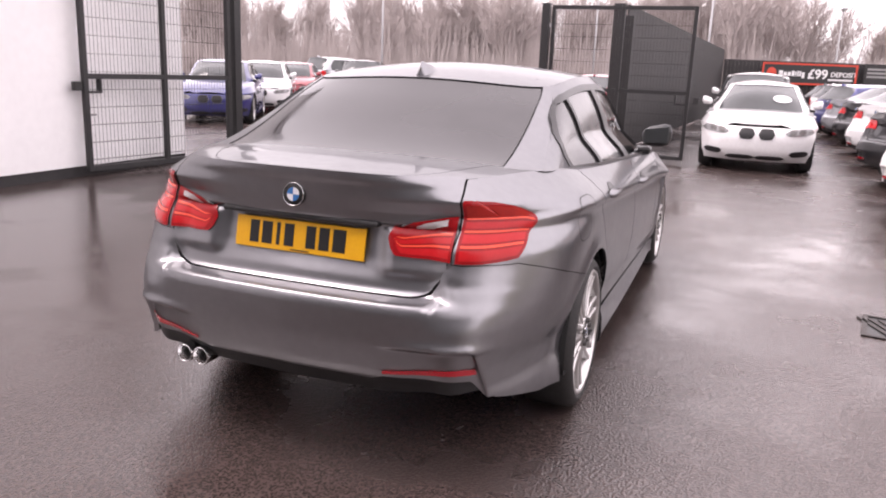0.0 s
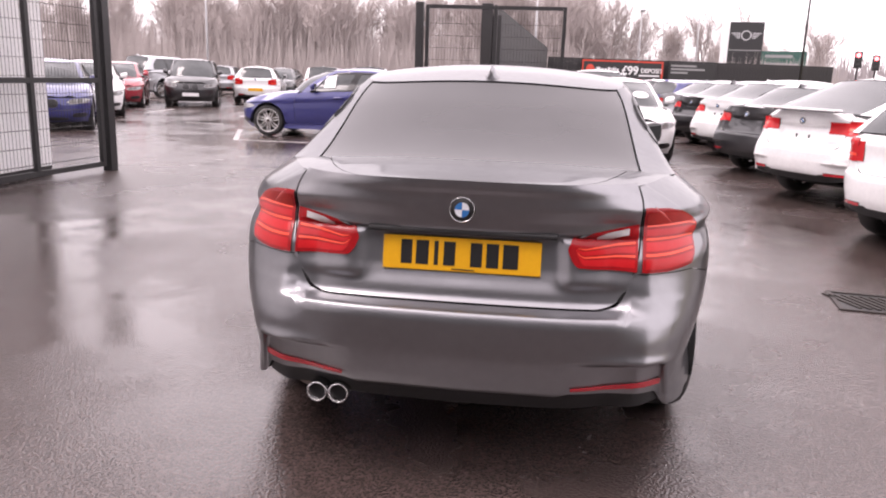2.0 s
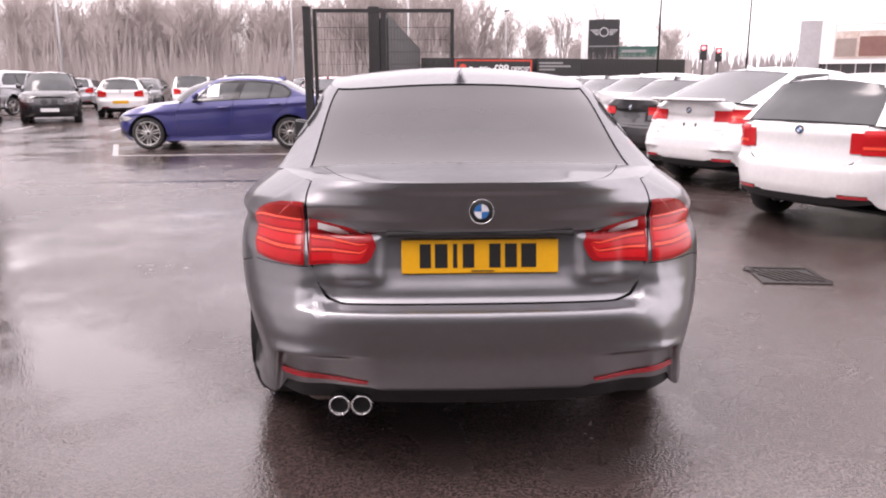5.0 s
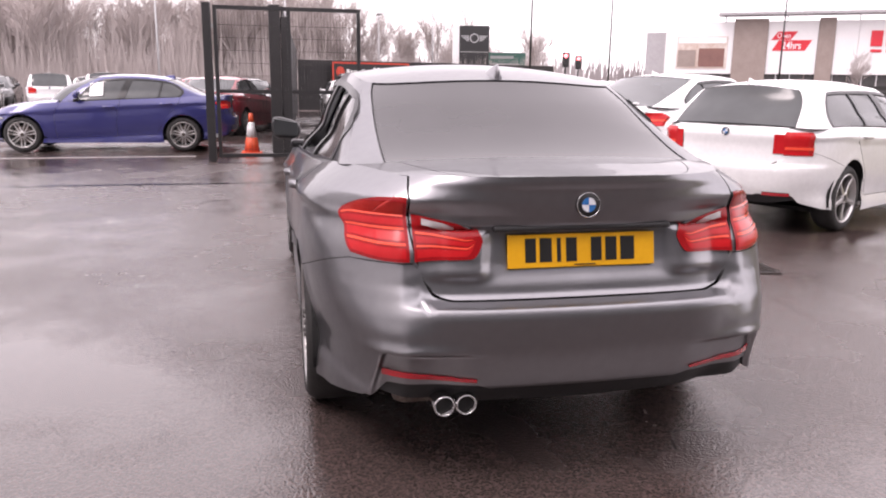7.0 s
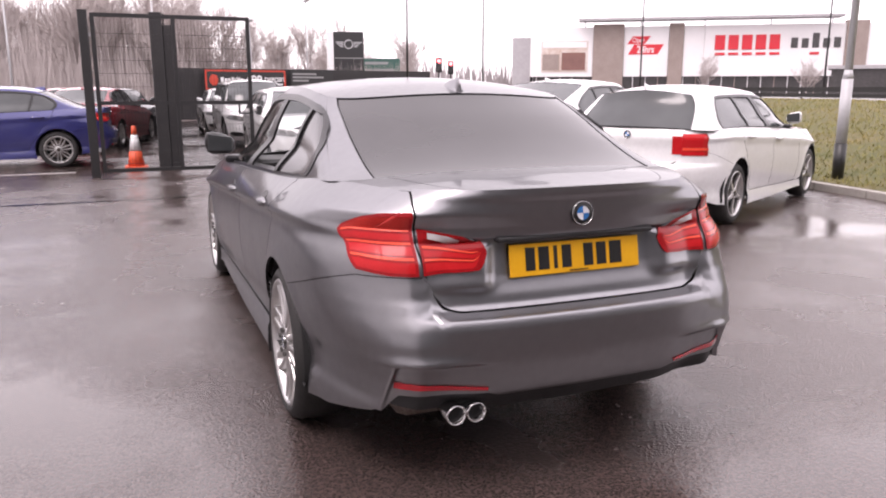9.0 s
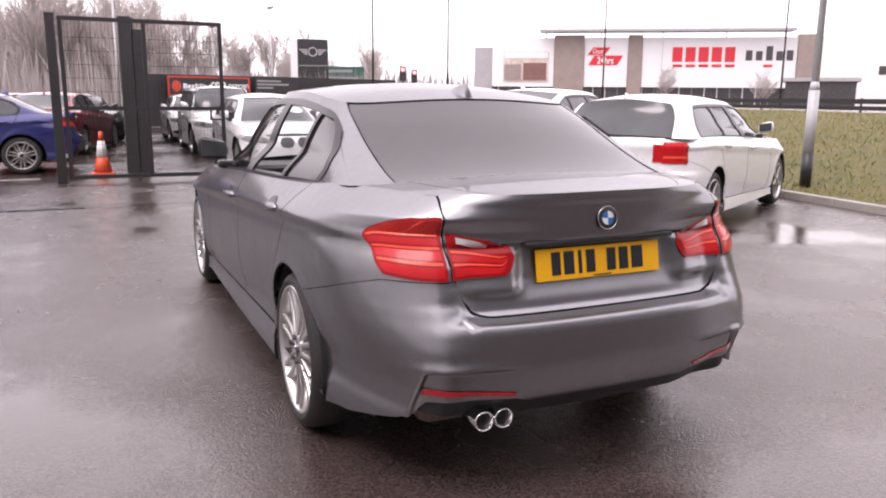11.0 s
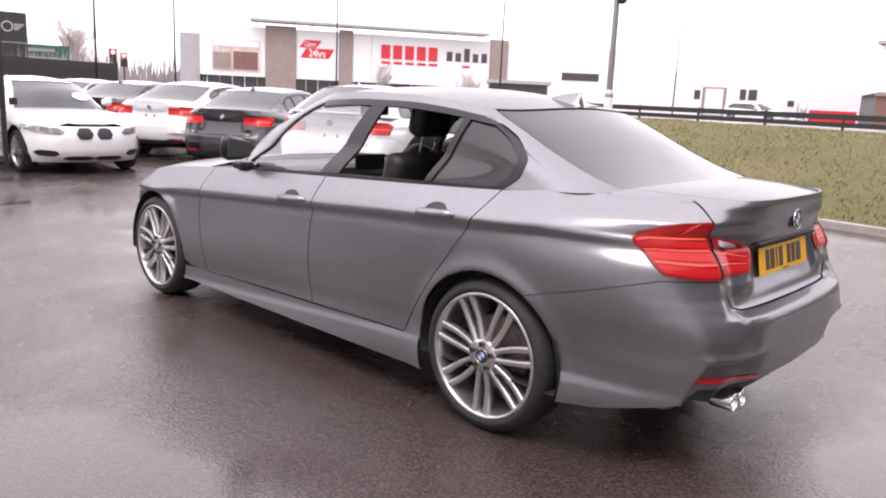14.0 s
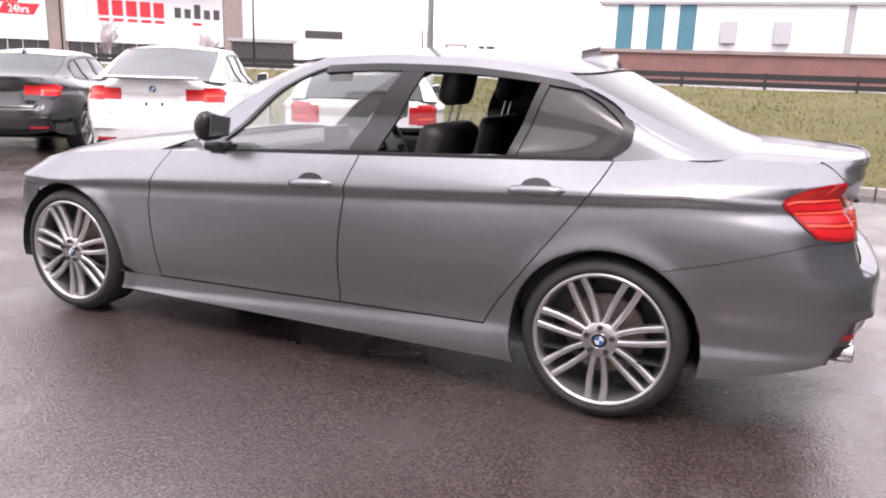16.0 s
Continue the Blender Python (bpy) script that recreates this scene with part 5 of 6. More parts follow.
box_part("panel", M_GREEN, grn, (0, 2.9, -0.05, 0.05, 1.2, 3.4))
for x in (0.5, 2.4):
    V, F = tube((x, 0.1, 0), (x, 0.1, 3.4), 0.06, 0.06)
    obj("post", V, F, M_POLE, grn)
for z, w in ((3.0, 1.6), (2.5, 2.0), (2.0, 1.4)):
    box_part("print_bar", M_SIGNGREY, grn, (0.5, 0.5 + w, -0.057, -0.051, z, z + 0.18))


# ---- lamp posts and signals ----
def lamp_post(x, y, h, label, r=0.075, base=True, head="flat", dark=False):
    p = root("lamp_post", pose(x, y, 0), label, "lamp post", "lamp posts")
    z0 = 0.0
    if x > kerb_x(y) + 0.2 and x < 18:
        z0 = bank_z(x, y) - 0.03
    mt = M_MESH if dark else M_POLE
    if base:
        V, F = tube((0, 0, z0), (0, 0, 0.62), r * 1.22, r * 1.35, 14)
        obj("black_base", V, F, M_INK, p, "", True)
        V, F = tube((0, 0, 0.62), (0, 0, 1.5), r * 1.18, r * 1.18, 14)
        obj("lower_shaft", V, F, mt, p, "", True)
        V, F = tube((0, 0, 1.5), (0, 0, 1.62), r * 1.18, r * 0.82, 14)
        obj("shoulder", V, F, mt, p, "", True)
        V, F = tube((0, 0, 1.62), (0, 0, h), r * 0.82, r * 0.55, 12)
    else:
        V, F = tube((0, 0, z0), (0, 0, h), r, r * 0.6, 10)
    obj("shaft", V, F, mt, p, "", True)
    if head == "flat":
        box_part("lamp_head", mt, p, (-0.14, 0.14, -0.75, 0.1, h, h + 0.1), 0.03)
    if head == "twin":
        for s_ in (-1, 1):
            box_part("lamp_head", mt, p, (min(0, s_ * 0.55), max(0, s_ * 0.55), -0.12, 0.12, h, h + 0.09), 0.02)
    return p


near_post = lamp_post(7.78, 5.80, 8.0, "tall grey steel lamp post with a black base beside the kerb", 0.062)
box_part("camera_box", M_POLE, near_post, (-0.14, 0.02, -0.22, -0.05, 3.05, 3.2), 0.02)
V, F = lathe([(0.0, 3.0), (0.07, 3.03), (0.08, 3.12), (0.0, 3.14)], 12, "z")
obj("dome", [(v[0] - 0.1, v[1] - 0.15, v[2] - 0.08) for v in V], F, M_PLASTIC, near_post, "", True)
for x, y, h, hd in ((-14.5, 30.5, 6.4, "twin"), (-6.2, 38, 6.4, "flat"), (-0.3, 30.0, 5.6, "flat"), (8.4, 43.0, 6.2, "flat"), (5.5, 45.0, 5.2, "flat"), (11.0, 33.0, 9.0, None), (17.5, 38.5, 9.5, None), (26.5, 36.0, 9.5, None), (31.0, 27.0, 9.5, None), (50, 26, 9, None)):
    lamp_post(x, y, h, "slim grey lamp post standing among the parked cars", 0.055, False, hd, x > 9)
for x, y in ((21.0, 54.0), (24.5, 60.0)):
    sgn = root("traffic_signal", pose(x, y, 0, 0, 0, -20), "traffic signal showing red at a distant junction", "traffic light", "traffic lights")
    V, F = tube((0, 0, 0), (0, 0, 3.4), 0.06, 0.06)
    obj("post", V, F, M_MESH, sgn)
    box_part("housing", M_MESH, sgn, (-0.25, 0.25, -0.1, 0.1, 2.6, 3.7), 0.03)
    for k, z in enumerate((3.45, 3.12, 2.8)):
        V, F = lathe([(0.0, 0.02), (0.14, 0.0)], 14, "y")
        obj("lens", [(v[0], -0.105 - v[1], v[2] + z) for v in V], F, M_SIGNAL if k == 0 else M_INK, sgn)

# traffic cone behind the gate
cone = root("traffic_cone", pose(-1.35, 12.5, 0), "orange and white traffic cone behind the mesh gate", "traffic cone")
box_part("foot", M_ORANGE, cone, (-0.19, 0.19, -0.19, 0.19, 0, 0.04), 0.01)
for nm, a, b, mt in (("lower_cone", 0.04, 0.3, M_ORANGE), ("sleeve", 0.3, 0.58, M_SIGNWHITE), ("tip", 0.58, 0.74, M_ORANGE)):
    V, F = tube((0, 0, a), (0, 0, b), 0.15 - 0.16 * a, 0.15 - 0.16 * b, 18)
    obj(nm, V, F, mt, cone, "", True)


# ---- the grey saloon ----
hero, hs, hboot = car("grey_saloon_car", "dark grey metallic four-door saloon, wet, on silver double-spoke wheels", Matrix(), SEDAN, M_GREY, hero=True)


def saloon_details():
    """Plate, badge, exhaust, interior, seams and flap of the grey saloon."""
    c, sh, boot = hero, hs, hboot
    # number plate, characters as plain bars
    plate = box_part("number_plate", M_PLATE, boot, (-0.26, 0.26, -0.006, 0.0, -0.0555, 0.0555), 0.002, "yellow rear number plate with dark bars")
    tilt = math.degrees(math.atan2(0.02, 0.11))
    plate.matrix_local = pose(0, 0.188, 0.797, -tilt)
    for x0, x1 in ((-0.200, -0.163), (-0.150, -0.108), (-0.090, -0.076), (-0.058, -0.020), (0.030, 0.068), (0.082, 0.122), (0.136, 0.186)):
        b = box_part("plate_bar", M_INK, plate, (x0, x1, -0.0075, -0.0058, -0.037, 0.042))
    box_part("plate_bar", M_INK, plate, (-0.03, 0.045, -0.0075, -0.0058, -0.050, -0.046))
    box_part("handle_strip", M_PLASTIC, boot, (-0.31, 0.31, 0.172, 0.21, 0.866, 0.884), 0.006)
    roundel(boot, (0, float(sh.rear(np.array(0.0), 0.95)) - 0.006, 0.953), (0, -1, 0.12), 0.041)
    # exhaust
    for x in (-0.474, -0.400):
        V, F = lathe([(0.030, 0.05), (0.030, 0.17), (0.033, 0.173), (0.036, 0.168), (0.036, 0.09), (0.030, 0.08), (0.030, -0.02)], 28, "y")
        ex = obj("exhaust_pipe", [(x + v[0], 0.30 - v[1], 0.300 + v[2]) for v in V], [f[::-1] for f in F], M_CHROME, c, "polished twin exhaust tailpipe", True)
        V, F = lathe([(0.0, 0.13), (0.030, 0.13)], 20, "y")
        obj("bore", [(x + v[0], 0.30 - v[1], 0.298 + v[2]) for v in V], F, M_INK, ex)
    box_part("silencer", M_STEEL, c, (-0.62, 0.1, 0.32, 0.72, 0.22, 0.40), 0.05)
    # fuel flap outline
    V, F = [], []
    n = 32
    for i in range(n):
        a = 2 * math.pi * i / n
        ca, sa = math.cos(a), math.sin(a)
        ux = math.copysign(abs(ca) ** 0.5, ca)
        uz = math.copysign(abs(sa) ** 0.5, sa)
        for k in (1.0, 1.045):
            y, z = 0.80 + 0.085 * k * ux, 0.86 + 0.082 * k * uz
            V.append((float(sh.side(y, z)) + 0.0012, y, z))
    F = [(2 * i, 2 * i + 1, (2 * i + 3) % (2 * n), (2 * i + 2) % (2 * n)) for i in range(n)]
    obj("fuel_flap_gap", V, F, M_INK, c)
    # interior
    box_part("cabin_floor", M_CARPET, c, (-0.70, 0.70, 1.0, 3.3, 0.30, 0.36))
    for sd in (-1, 1):
        box_part("door_lining", M_LEATHER, c, (min(sd * 0.70, sd * 0.76), max(sd * 0.70, sd * 0.76), 1.1, 3.2, 0.36, 0.90), 0.02)
    dash = box_part("dashboard", M_LEATHER, c, (-0.72, 0.72, 2.78, 3.3, 0.55, 0.93), 0.06)
    box_part("centre_console", M_LEATHER, c, (-0.13, 0.13, 2.0, 2.78, 0.36, 0.60), 0.03)
    box_part("display", M_TRIM, dash, (-0.12, 0.12, 2.74, 2.76, 0.90, 1.0), 0.008)
    box_part("parcel_shelf", M_CARPET, c, (-0.66, 0.66, 0.72, 1.14, 0.94, 0.97), 0.01)
    box_part("headlining", M_PLASTIC, c, (-0.50, 0.50, 1.42, 2.45, 1.345, 1.36), 0.005)

    def seat(x, y):
        s_ = new("front_seat")
        s_.parent = c
        box_part("cushion", M_LEATHER, s_, (x - 0.26, x + 0.26, y - 0.05, y + 0.5, 0.36, 0.56), 0.06)
        bk = box_part("backrest", M_LEATHER, s_, (x - 0.25, x + 0.25, -0.06, 0.07, 0, 0.60), 0.05, "", True)
        bk.matrix_local = pose(0, y - 0.02, 0.50, 14)
        hd = box_part("headrest", M_LEATHER, s_, (x - 0.13, x + 0.13, -0.05, 0.05, 0.68, 0.88), 0.045, "", True)
        hd.matrix_local = pose(0, y - 0.02, 0.50, 12)
        for dx in (-0.05, 0.05):
            V, F = tube((x + dx, 0, 0.56), (x + dx, 0, 0.72), 0.007, 0.007, 8)
            st = obj("headrest_post", V, F, M_CHROME, s_)
            st.matrix_local = pose(0, y - 0.02, 0.50, 13)
    seat(-0.37, 2.05)
    seat(0.37, 2.05)
    box_part("rear_bench", M_LEATHER, c, (-0.64, 0.64, 1.14, 1.66, 0.36, 0.56), 0.06)
    b = box_part("rear_backrest", M_LEATHER, c, (-0.64, 0.64, -0.07, 0.07, 0, 0.52), 0.06)
    b.matrix_local = pose(0, 1.20, 0.50, 18)
    for x in (-0.40, 0.40):
        box_part("rear_headrest", M_LEATHER, c, (x - 0.13, x + 0.13, 1.0, 1.09, 0.97, 1.10), 0.04, "", True)
    # steering wheel on the right
    V, F = [], []
    for i in range(28):
        a = 2 * math.pi * i / 28
        for j in range(8):
            b_ = 2 * math.pi * j / 8
            r = 0.185 + 0.016 * math.cos(b_)
            V.append((0.37 + r * math.cos(a), 0.016 * math.sin(b_), r * math.sin(a)))
    F = [(i * 8 + j, ((i + 1) % 28) * 8 + j, ((i + 1) % 28) * 8 + (j + 1) % 8, i * 8 + (j + 1) % 8) for i in range(28) for j in range(8)]
    st = obj("steering_wheel", V, F, M_LEATHER, c, "", True)
    st.matrix_local = pose(0, 2.62, 0.88, -24)
    bm = bmesh.new()
    box(bm, 0.29, 0.45, -0.02, 0.03, -0.07, 0.07, 0.02)
    box(bm, 0.20, 0.54, -0.01, 0.01, -0.02, 0.02)
    box(bm, 0.345, 0.395, 0.0, 0.3, -0.03, 0.03)
    hub = part("wheel_hub", bm, M_LEATHER, c)
    hub.matrix_local = pose(0, 2.62, 0.88, -24)
    bm = bmesh.new()
    box(bm, -0.11, 0.11, -0.015, 0.015, -0.03, 0.03, 0.012)
    mr = part("inside_mirror", bm, M_TRIM, c)
    mr.matrix_local = pose(0, 2.72, 1.27, 0)


saloon_details()


# ---- other parked cars ----
def towards(x, y, heading):
    """A car whose tail stands at (x, y) and which points to the heading, in degrees from +y towards +x."""
    return pose(x, y, 0, 0, 0, -heading)


def nose_at(x, y, heading, length):
    h = radians(heading)
    return pose(x - length * math.sin(h), y - length * math.cos(h), 0, 0, 0, -heading)


ROWG = "cars parked in the angled row"
F20 = dict(length=4.32, base=2.69, tail=0.85, wide=1.765, high=1.421, rim=0.315, double=False)
first_hatch, hatch_form, hatch_gate = car("white_hatchback", "white five-door hatchback with five-spoke wheels parked by the kerb", towards(3.14, 4.36, 61.5), HATCH, M_WHITE, group=ROWG, **F20)
gtc, gts, gtb = car("white_fastback", "white fastback with a small rear spoiler in the angled row", towards(3.08, 7.13, 60), GT, M_WHITE, 4.82, 2.92, 1.06, 1.828, 1.50, group=ROWG, rim=0.335)
box_part("rear_spoiler", M_WHITE, gtb, (-0.52, 0.52, 0.04, 0.17, 1.10, 1.125), 0.01)
box_part("spoiler_shadow_strip", M_TRIM, gtb, (-0.5, 0.5, 0.06, 0.15, 1.09, 1.098))
car("black_coupe", "black two-door coupe in the angled row", towards(3.15, 9.9, 60), SEDAN, M_BLACK, 4.43, 2.69, 0.95, 1.774, 1.41, group=ROWG, rim=0.32)
car("white_saloon", "white executive saloon in the angled row", towards(3.28, 12.65, 60), SEDAN, M_WHITE, 4.9, 2.97, 1.08, 1.86, 1.464, group=ROWG, rim=0.34)
car("black_saloon", "black saloon in the angled row", towards(3.3, 15.4, 60), SEDAN, M_BLACK, group=ROWG)
car("silver_saloon", "silver saloon in the angled row", towards(3.3, 18.2, 60), SEDAN, M_SILVER, group=ROWG)
car("blue_estate", "dark blue hatchback in the angled row", towards(3.3, 20.9, 60), HATCH, M_BLUE, group=ROWG, **F20)
car("white_hatchback", "white hatchback near the end of the angled row", towards(3.3, 23.6, 60), HATCH, M_WHITE, group=ROWG, **F20)
car("black_hatchback", "black hatchback at the end of the angled row", towards(3.3, 26.4, 60), HATCH, M_BLACK, group=ROWG, **F20)
facing, _, _ = car("white_hatchback", "white hatchback facing out beside the mesh gate", nose_at(1.58, 10.65, 181, 4.32), HATCH, M_WHITE, group="cars behind the gate", **F20)
car("white_people_carrier", "white compact off-roader behind the white hatchback", nose_at(1.5, 15.9, 181, 4.4), BOXY, M_WHITE, 4.4, 2.7, 0.85, 1.8, 1.56, group="cars behind the gate")
car("white_hatchback", "white hatchback in the line behind the gate", nose_at(1.5, 21.2, 181, 4.32), HATCH, M_WHITE, group="cars behind the gate", **F20)
blue, blue_form, _ = car("blue_saloon", "blue four-door saloon with silver wheels standing across the yard", pose(-1.56, 13.85, 0, 0, 0, 90), SEDAN, M_BLUE, 4.53, 2.76, 1.04, 1.817, 1.42, group="cars in the yard", rim=0.32, spokes=7)
car("red_saloon", "red saloon behind the boarded fence", towards(-2.7, 16.9, 15), SEDAN, M_RED, group="cars in the yard")
car("black_hatchback", "black hatchback seen through the mesh gate", towards(-2.7, 21.8, 15), HATCH, M_BLACK, group="cars in the yard", plate_rear=M_PLATE, **F20)
car("blue_saloon", "blue saloon facing the yard beyond the white wall", nose_at(-9.5, 11.8, 150, 4.53), SEDAN, M_BLUE, 4.53, 2.76, 1.0, 1.8, 1.42, group="cars in the yard", plate_front=None)
YARD = "cars in the yard"
car("white_saloon", "white saloon facing the yard", nose_at(-11.2, 16.0, 150, 4.6), SEDAN, M_WHITE, group=YARD)
car("red_saloon", "red saloon facing the yard with a white front plate", nose_at(-13.1, 20.4, 155, 4.53), SEDAN, M_RED, group=YARD, plate_front=M_PLATEWHITE)
car("black_compact_suv", "black compact off-roader with round headlamps facing the yard", nose_at(-11.4, 22.2, 158, 4.1), BOXY, M_BLACK, 4.1, 2.6, 0.75, 1.79, 1.56, group=YARD, plate_front=M_PLATEWHITE)
car("white_hatchback", "white hatchback with its tail to the yard", towards(-10.4, 25.4, -15), HATCH, M_WHITE, group=YARD, plate_rear=M_PLATE, **F20)
car("white_compact_suv", "white compact with its tail to the yard", towards(-8.9, 29.0, -10), BOXY, M_WHITE, 3.9, 2.5, 0.7, 1.7, 1.45, group=YARD)
car("white_hatchback", "white hatchback with its tail to the yard", towards(-6.6, 27.6, -12), BOXY, M_WHITE, 4.1, 2.6, 0.75, 1.75, 1.5, group=YARD)
car("grey_compact_suv", "dark grey off-roader facing the yard", towards(-16.5, 27.5, 20), BOXY, M_SILVER, 4.4, 2.7, 0.85, 1.85, 1.65, group=YARD)
car("white_saloon", "white saloon in the far row of the yard", nose_at(-16.8, 24.5, 165, 4.6), SEDAN, M_WHITE, group=YARD)
for k, (x, y, mt, nm) in enumerate(((-15.2, 33.0, M_SILVER, "silver"), (-11.9, 33.5, M_BLACK, "black"), (-8.6, 34.2, M_WHITE, "white"), (-5.2, 34.6, M_BLACK, "black"), (-2.2, 33.0, M_WHITE, "white"), (-2.0, 26.5, M_BLACK, "black"), (-3.0, 23.0, M_RED, "red"))):
    car(nm + "_hatchback", nm + " hatchback in the far row of the yard", towards(x, y, 170 if k % 2 else -10), HATCH, mt, group=YARD, **F20)



# oval price sticker inside the windscreen of the white hatchback, and a price card in the blue saloon's window
def screen_point(form, x, v, proud):
    w = float(form.s["wg"](v))
    y = form.screen_y(x, v)
    k = 1 - (x / w) ** 2
    z = form.house_z(y, v) + form.s["roof"] * v * k + 0.055 * (1 - v) * k
    return form.out(np.array((x, y + proud, z + proud * 0.6)))


rim = [(-0.33 + 0.15 * math.cos(math.pi * i / 12), 0.50 + 0.15 * math.sin(math.pi * i / 12)) for i in range(24)]
V = [screen_point(hatch_form, x, v, p) for p in (0.010, 0.006) for x, v in rim]
obj("price_sticker", V, [tuple(range(24)), tuple(range(24, 48))[::-1]] + [(i, (i + 1) % 24, 24 + (i + 1) % 24, 24 + i) for i in range(24)], M_SIGNWHITE, facing, "white oval price sticker")
V = []
for lift in (0.012, 0.008):
    for y, v in ((2.42, 0.22), (2.66, 0.22), (2.66, 0.80), (2.42, 0.80)):
        x, y, z = blue_form.house_point(y, v)
        V.append(blue_form.out(np.array((-x - lift, y, z))))
obj("price_card", V, [(0, 1, 2, 3), (7, 6, 5, 4), (0, 4, 5, 1), (1, 5, 6, 2), (2, 6, 7, 3), (3, 7, 4, 0)], M_SIGNWHITE, blue, "white paper price card")


# ---- shops and sheds beyond the road ----
def superstore():
    s = root("superstore", pose(60.5, 112.3, 0, 0, 0, -35) @ Matrix.Diagonal((0.97, 1, 1.27, 1)), "long white superstore with timber-clad bays and red lettering", "building")
    L = 78
    box_part("rear_hall", M_STORE, s, (0.2, L, 1.5, 40, 0, 8.6))
    box_part("glazed_front", M_STOREDARK, s, (0.4, L, 0.6, 1.45, 0, 3.0))
    for x in range(1, 77, 2):
        box_part("mullion", M_STORE if x % 3 else M_TIMBER, s, (x, x + 0.12, 0.5, 0.598, 0.0, 3.0))
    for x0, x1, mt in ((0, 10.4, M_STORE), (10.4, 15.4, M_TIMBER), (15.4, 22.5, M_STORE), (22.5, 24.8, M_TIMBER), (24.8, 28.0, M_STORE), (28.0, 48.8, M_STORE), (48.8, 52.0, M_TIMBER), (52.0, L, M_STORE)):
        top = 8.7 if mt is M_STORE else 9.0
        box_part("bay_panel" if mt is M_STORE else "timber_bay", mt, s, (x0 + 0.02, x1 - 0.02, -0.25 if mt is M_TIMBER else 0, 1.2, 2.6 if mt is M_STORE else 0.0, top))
    box_part("roof_blade", M_ROOFGREY, s, (8.0, 48.0, -2.0, 2.0, 9.35, 9.65))
    for x in (9, 18, 28, 38, 47):
        V, F = tube((x, 1, 8.6), (x, 1, 9.36), 0.1, 0.1)
        obj("blade_post", V, F, M_POLE, s)
    box_part("side_block", M_ROOFGREY, s, (-3.2, -0.05, 1.0, 20, 0, 7.6))
    # poster with coarse picture blocks
    po = box_part("poster", M_POSTER, s, (1.9, 9.6, -0.1, -0.02, 3.2, 7.0))
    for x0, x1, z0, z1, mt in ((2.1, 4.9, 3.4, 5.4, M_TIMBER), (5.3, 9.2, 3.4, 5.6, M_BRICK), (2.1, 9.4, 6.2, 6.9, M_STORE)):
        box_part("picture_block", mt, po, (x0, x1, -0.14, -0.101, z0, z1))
    # slanted red flags with white words
    for x0, x1, z0, z1 in ((15.9, 19.6, 6.55, 7.5), (16.1, 21.7, 5.3, 6.5)):
        V = [(x0, -0.06, z0), (x1 - 0.9, -0.06, z0), (x1, -0.06, z1), (x0 + 0.9, -0.06, z1)]
        V += [(x, y + 0.05, z) for x, y, z in V]
        obj("red_flag", V, [(0, 1, 2, 3), (7, 6, 5, 4), (0, 4, 5, 1), (1, 5, 6, 2), (2, 6, 7, 3), (3, 7, 4, 0)], M_STORERED, s)
    writing("Open", M_SIGNWHITE, pose(16.7, -0.075, 6.75, 90), 0.85, s, 0.01)
    writing("24hrs", M_SIGNWHITE, pose(17.5, -0.075, 5.5, 90), 1.2, s, 0.01, 0.02)
    # shop name as plain blocks
    for i in range(5):
        x = 29.6 + 2.05 * i
        box_part("name_block", M_STORERED, s, (x, x + 1.55, -0.14, -0.02, 5.75, 7.5), 0.05)
        box_part("name_dash", M_STORERED, s, (x + 0.1, x + 1.6, -0.1, -0.02, 5.1, 5.42), 0.05)
    for i, (h0, h1) in enumerate(((5.9, 7.1), (5.9, 7.0), (5.9, 7.6), (5.9, 7.0), (5.9, 7.1))):
        x = 41.0 + 1.55 * i
        box_part("name_block", M_STOREDARK, s, (x, x + 1.0, -0.12, -0.02, h0, h1), 0.05)
    box_part("name_dash", M_STORERED, s, (43.8, 45.2, -0.1, -0.02, 5.1, 5.4), 0.05)
    return s


superstore()
sh_ = root("blue_striped_warehouse", pose(45.3, 11.4, 0.6, 0, 0, -87), "low warehouse with white and teal cladding over brick", "building")
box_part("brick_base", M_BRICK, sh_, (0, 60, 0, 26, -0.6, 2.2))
x = 0
for k, wd in enumerate((0.85, 0.95, 0.9, 0.95, 0.85, 0.95, 8.1, 0.35, 14.0, 3.0, 29.0)):
    mt = M_TEAL if k in (1, 3, 5, 9) else M_ROOFGREY if k == 7 else M_STORE
    box_part("cladding_panel", mt, sh_, (x + 0.01, x + wd - 0.01, -0.1, 0.4, 2.205, 4.8))
    x += wd
box_part("roof", M_ROOFGREY, sh_, (-0.3, 60, -0.3, 26, 4.805, 5.0))
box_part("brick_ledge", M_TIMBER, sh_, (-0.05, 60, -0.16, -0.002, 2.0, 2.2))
for x in (6.9, 9.8):
    box_part("wall_unit", M_POLE, sh_, (x, x + 0.9, -0.5, -0.105, 2.6, 3.9), 0.05)
sh2 = root("grey_shed", pose(74, 22.0, 0, 0, 0, -75), "long grey shed with a shallow curved roof", "building")
V, F = [], []
for i, u in enumerate(span(-1, 1, 13)):
    for y in (0, 30):
        V.append((12 + u * 10.5, y, 3.1 + 1.5 * (1 - u * u)))
    for y in (0, 30):
        V.append((12 + u * 10.5, y, 0))
for i in range(12):
    a, b = i * 4, (i + 1) * 4
    F += [(a + 2, b + 2, b, a), (a + 1, b + 1, b + 3, a + 3)]
obj("wall", V, F, M_SHED, sh2)
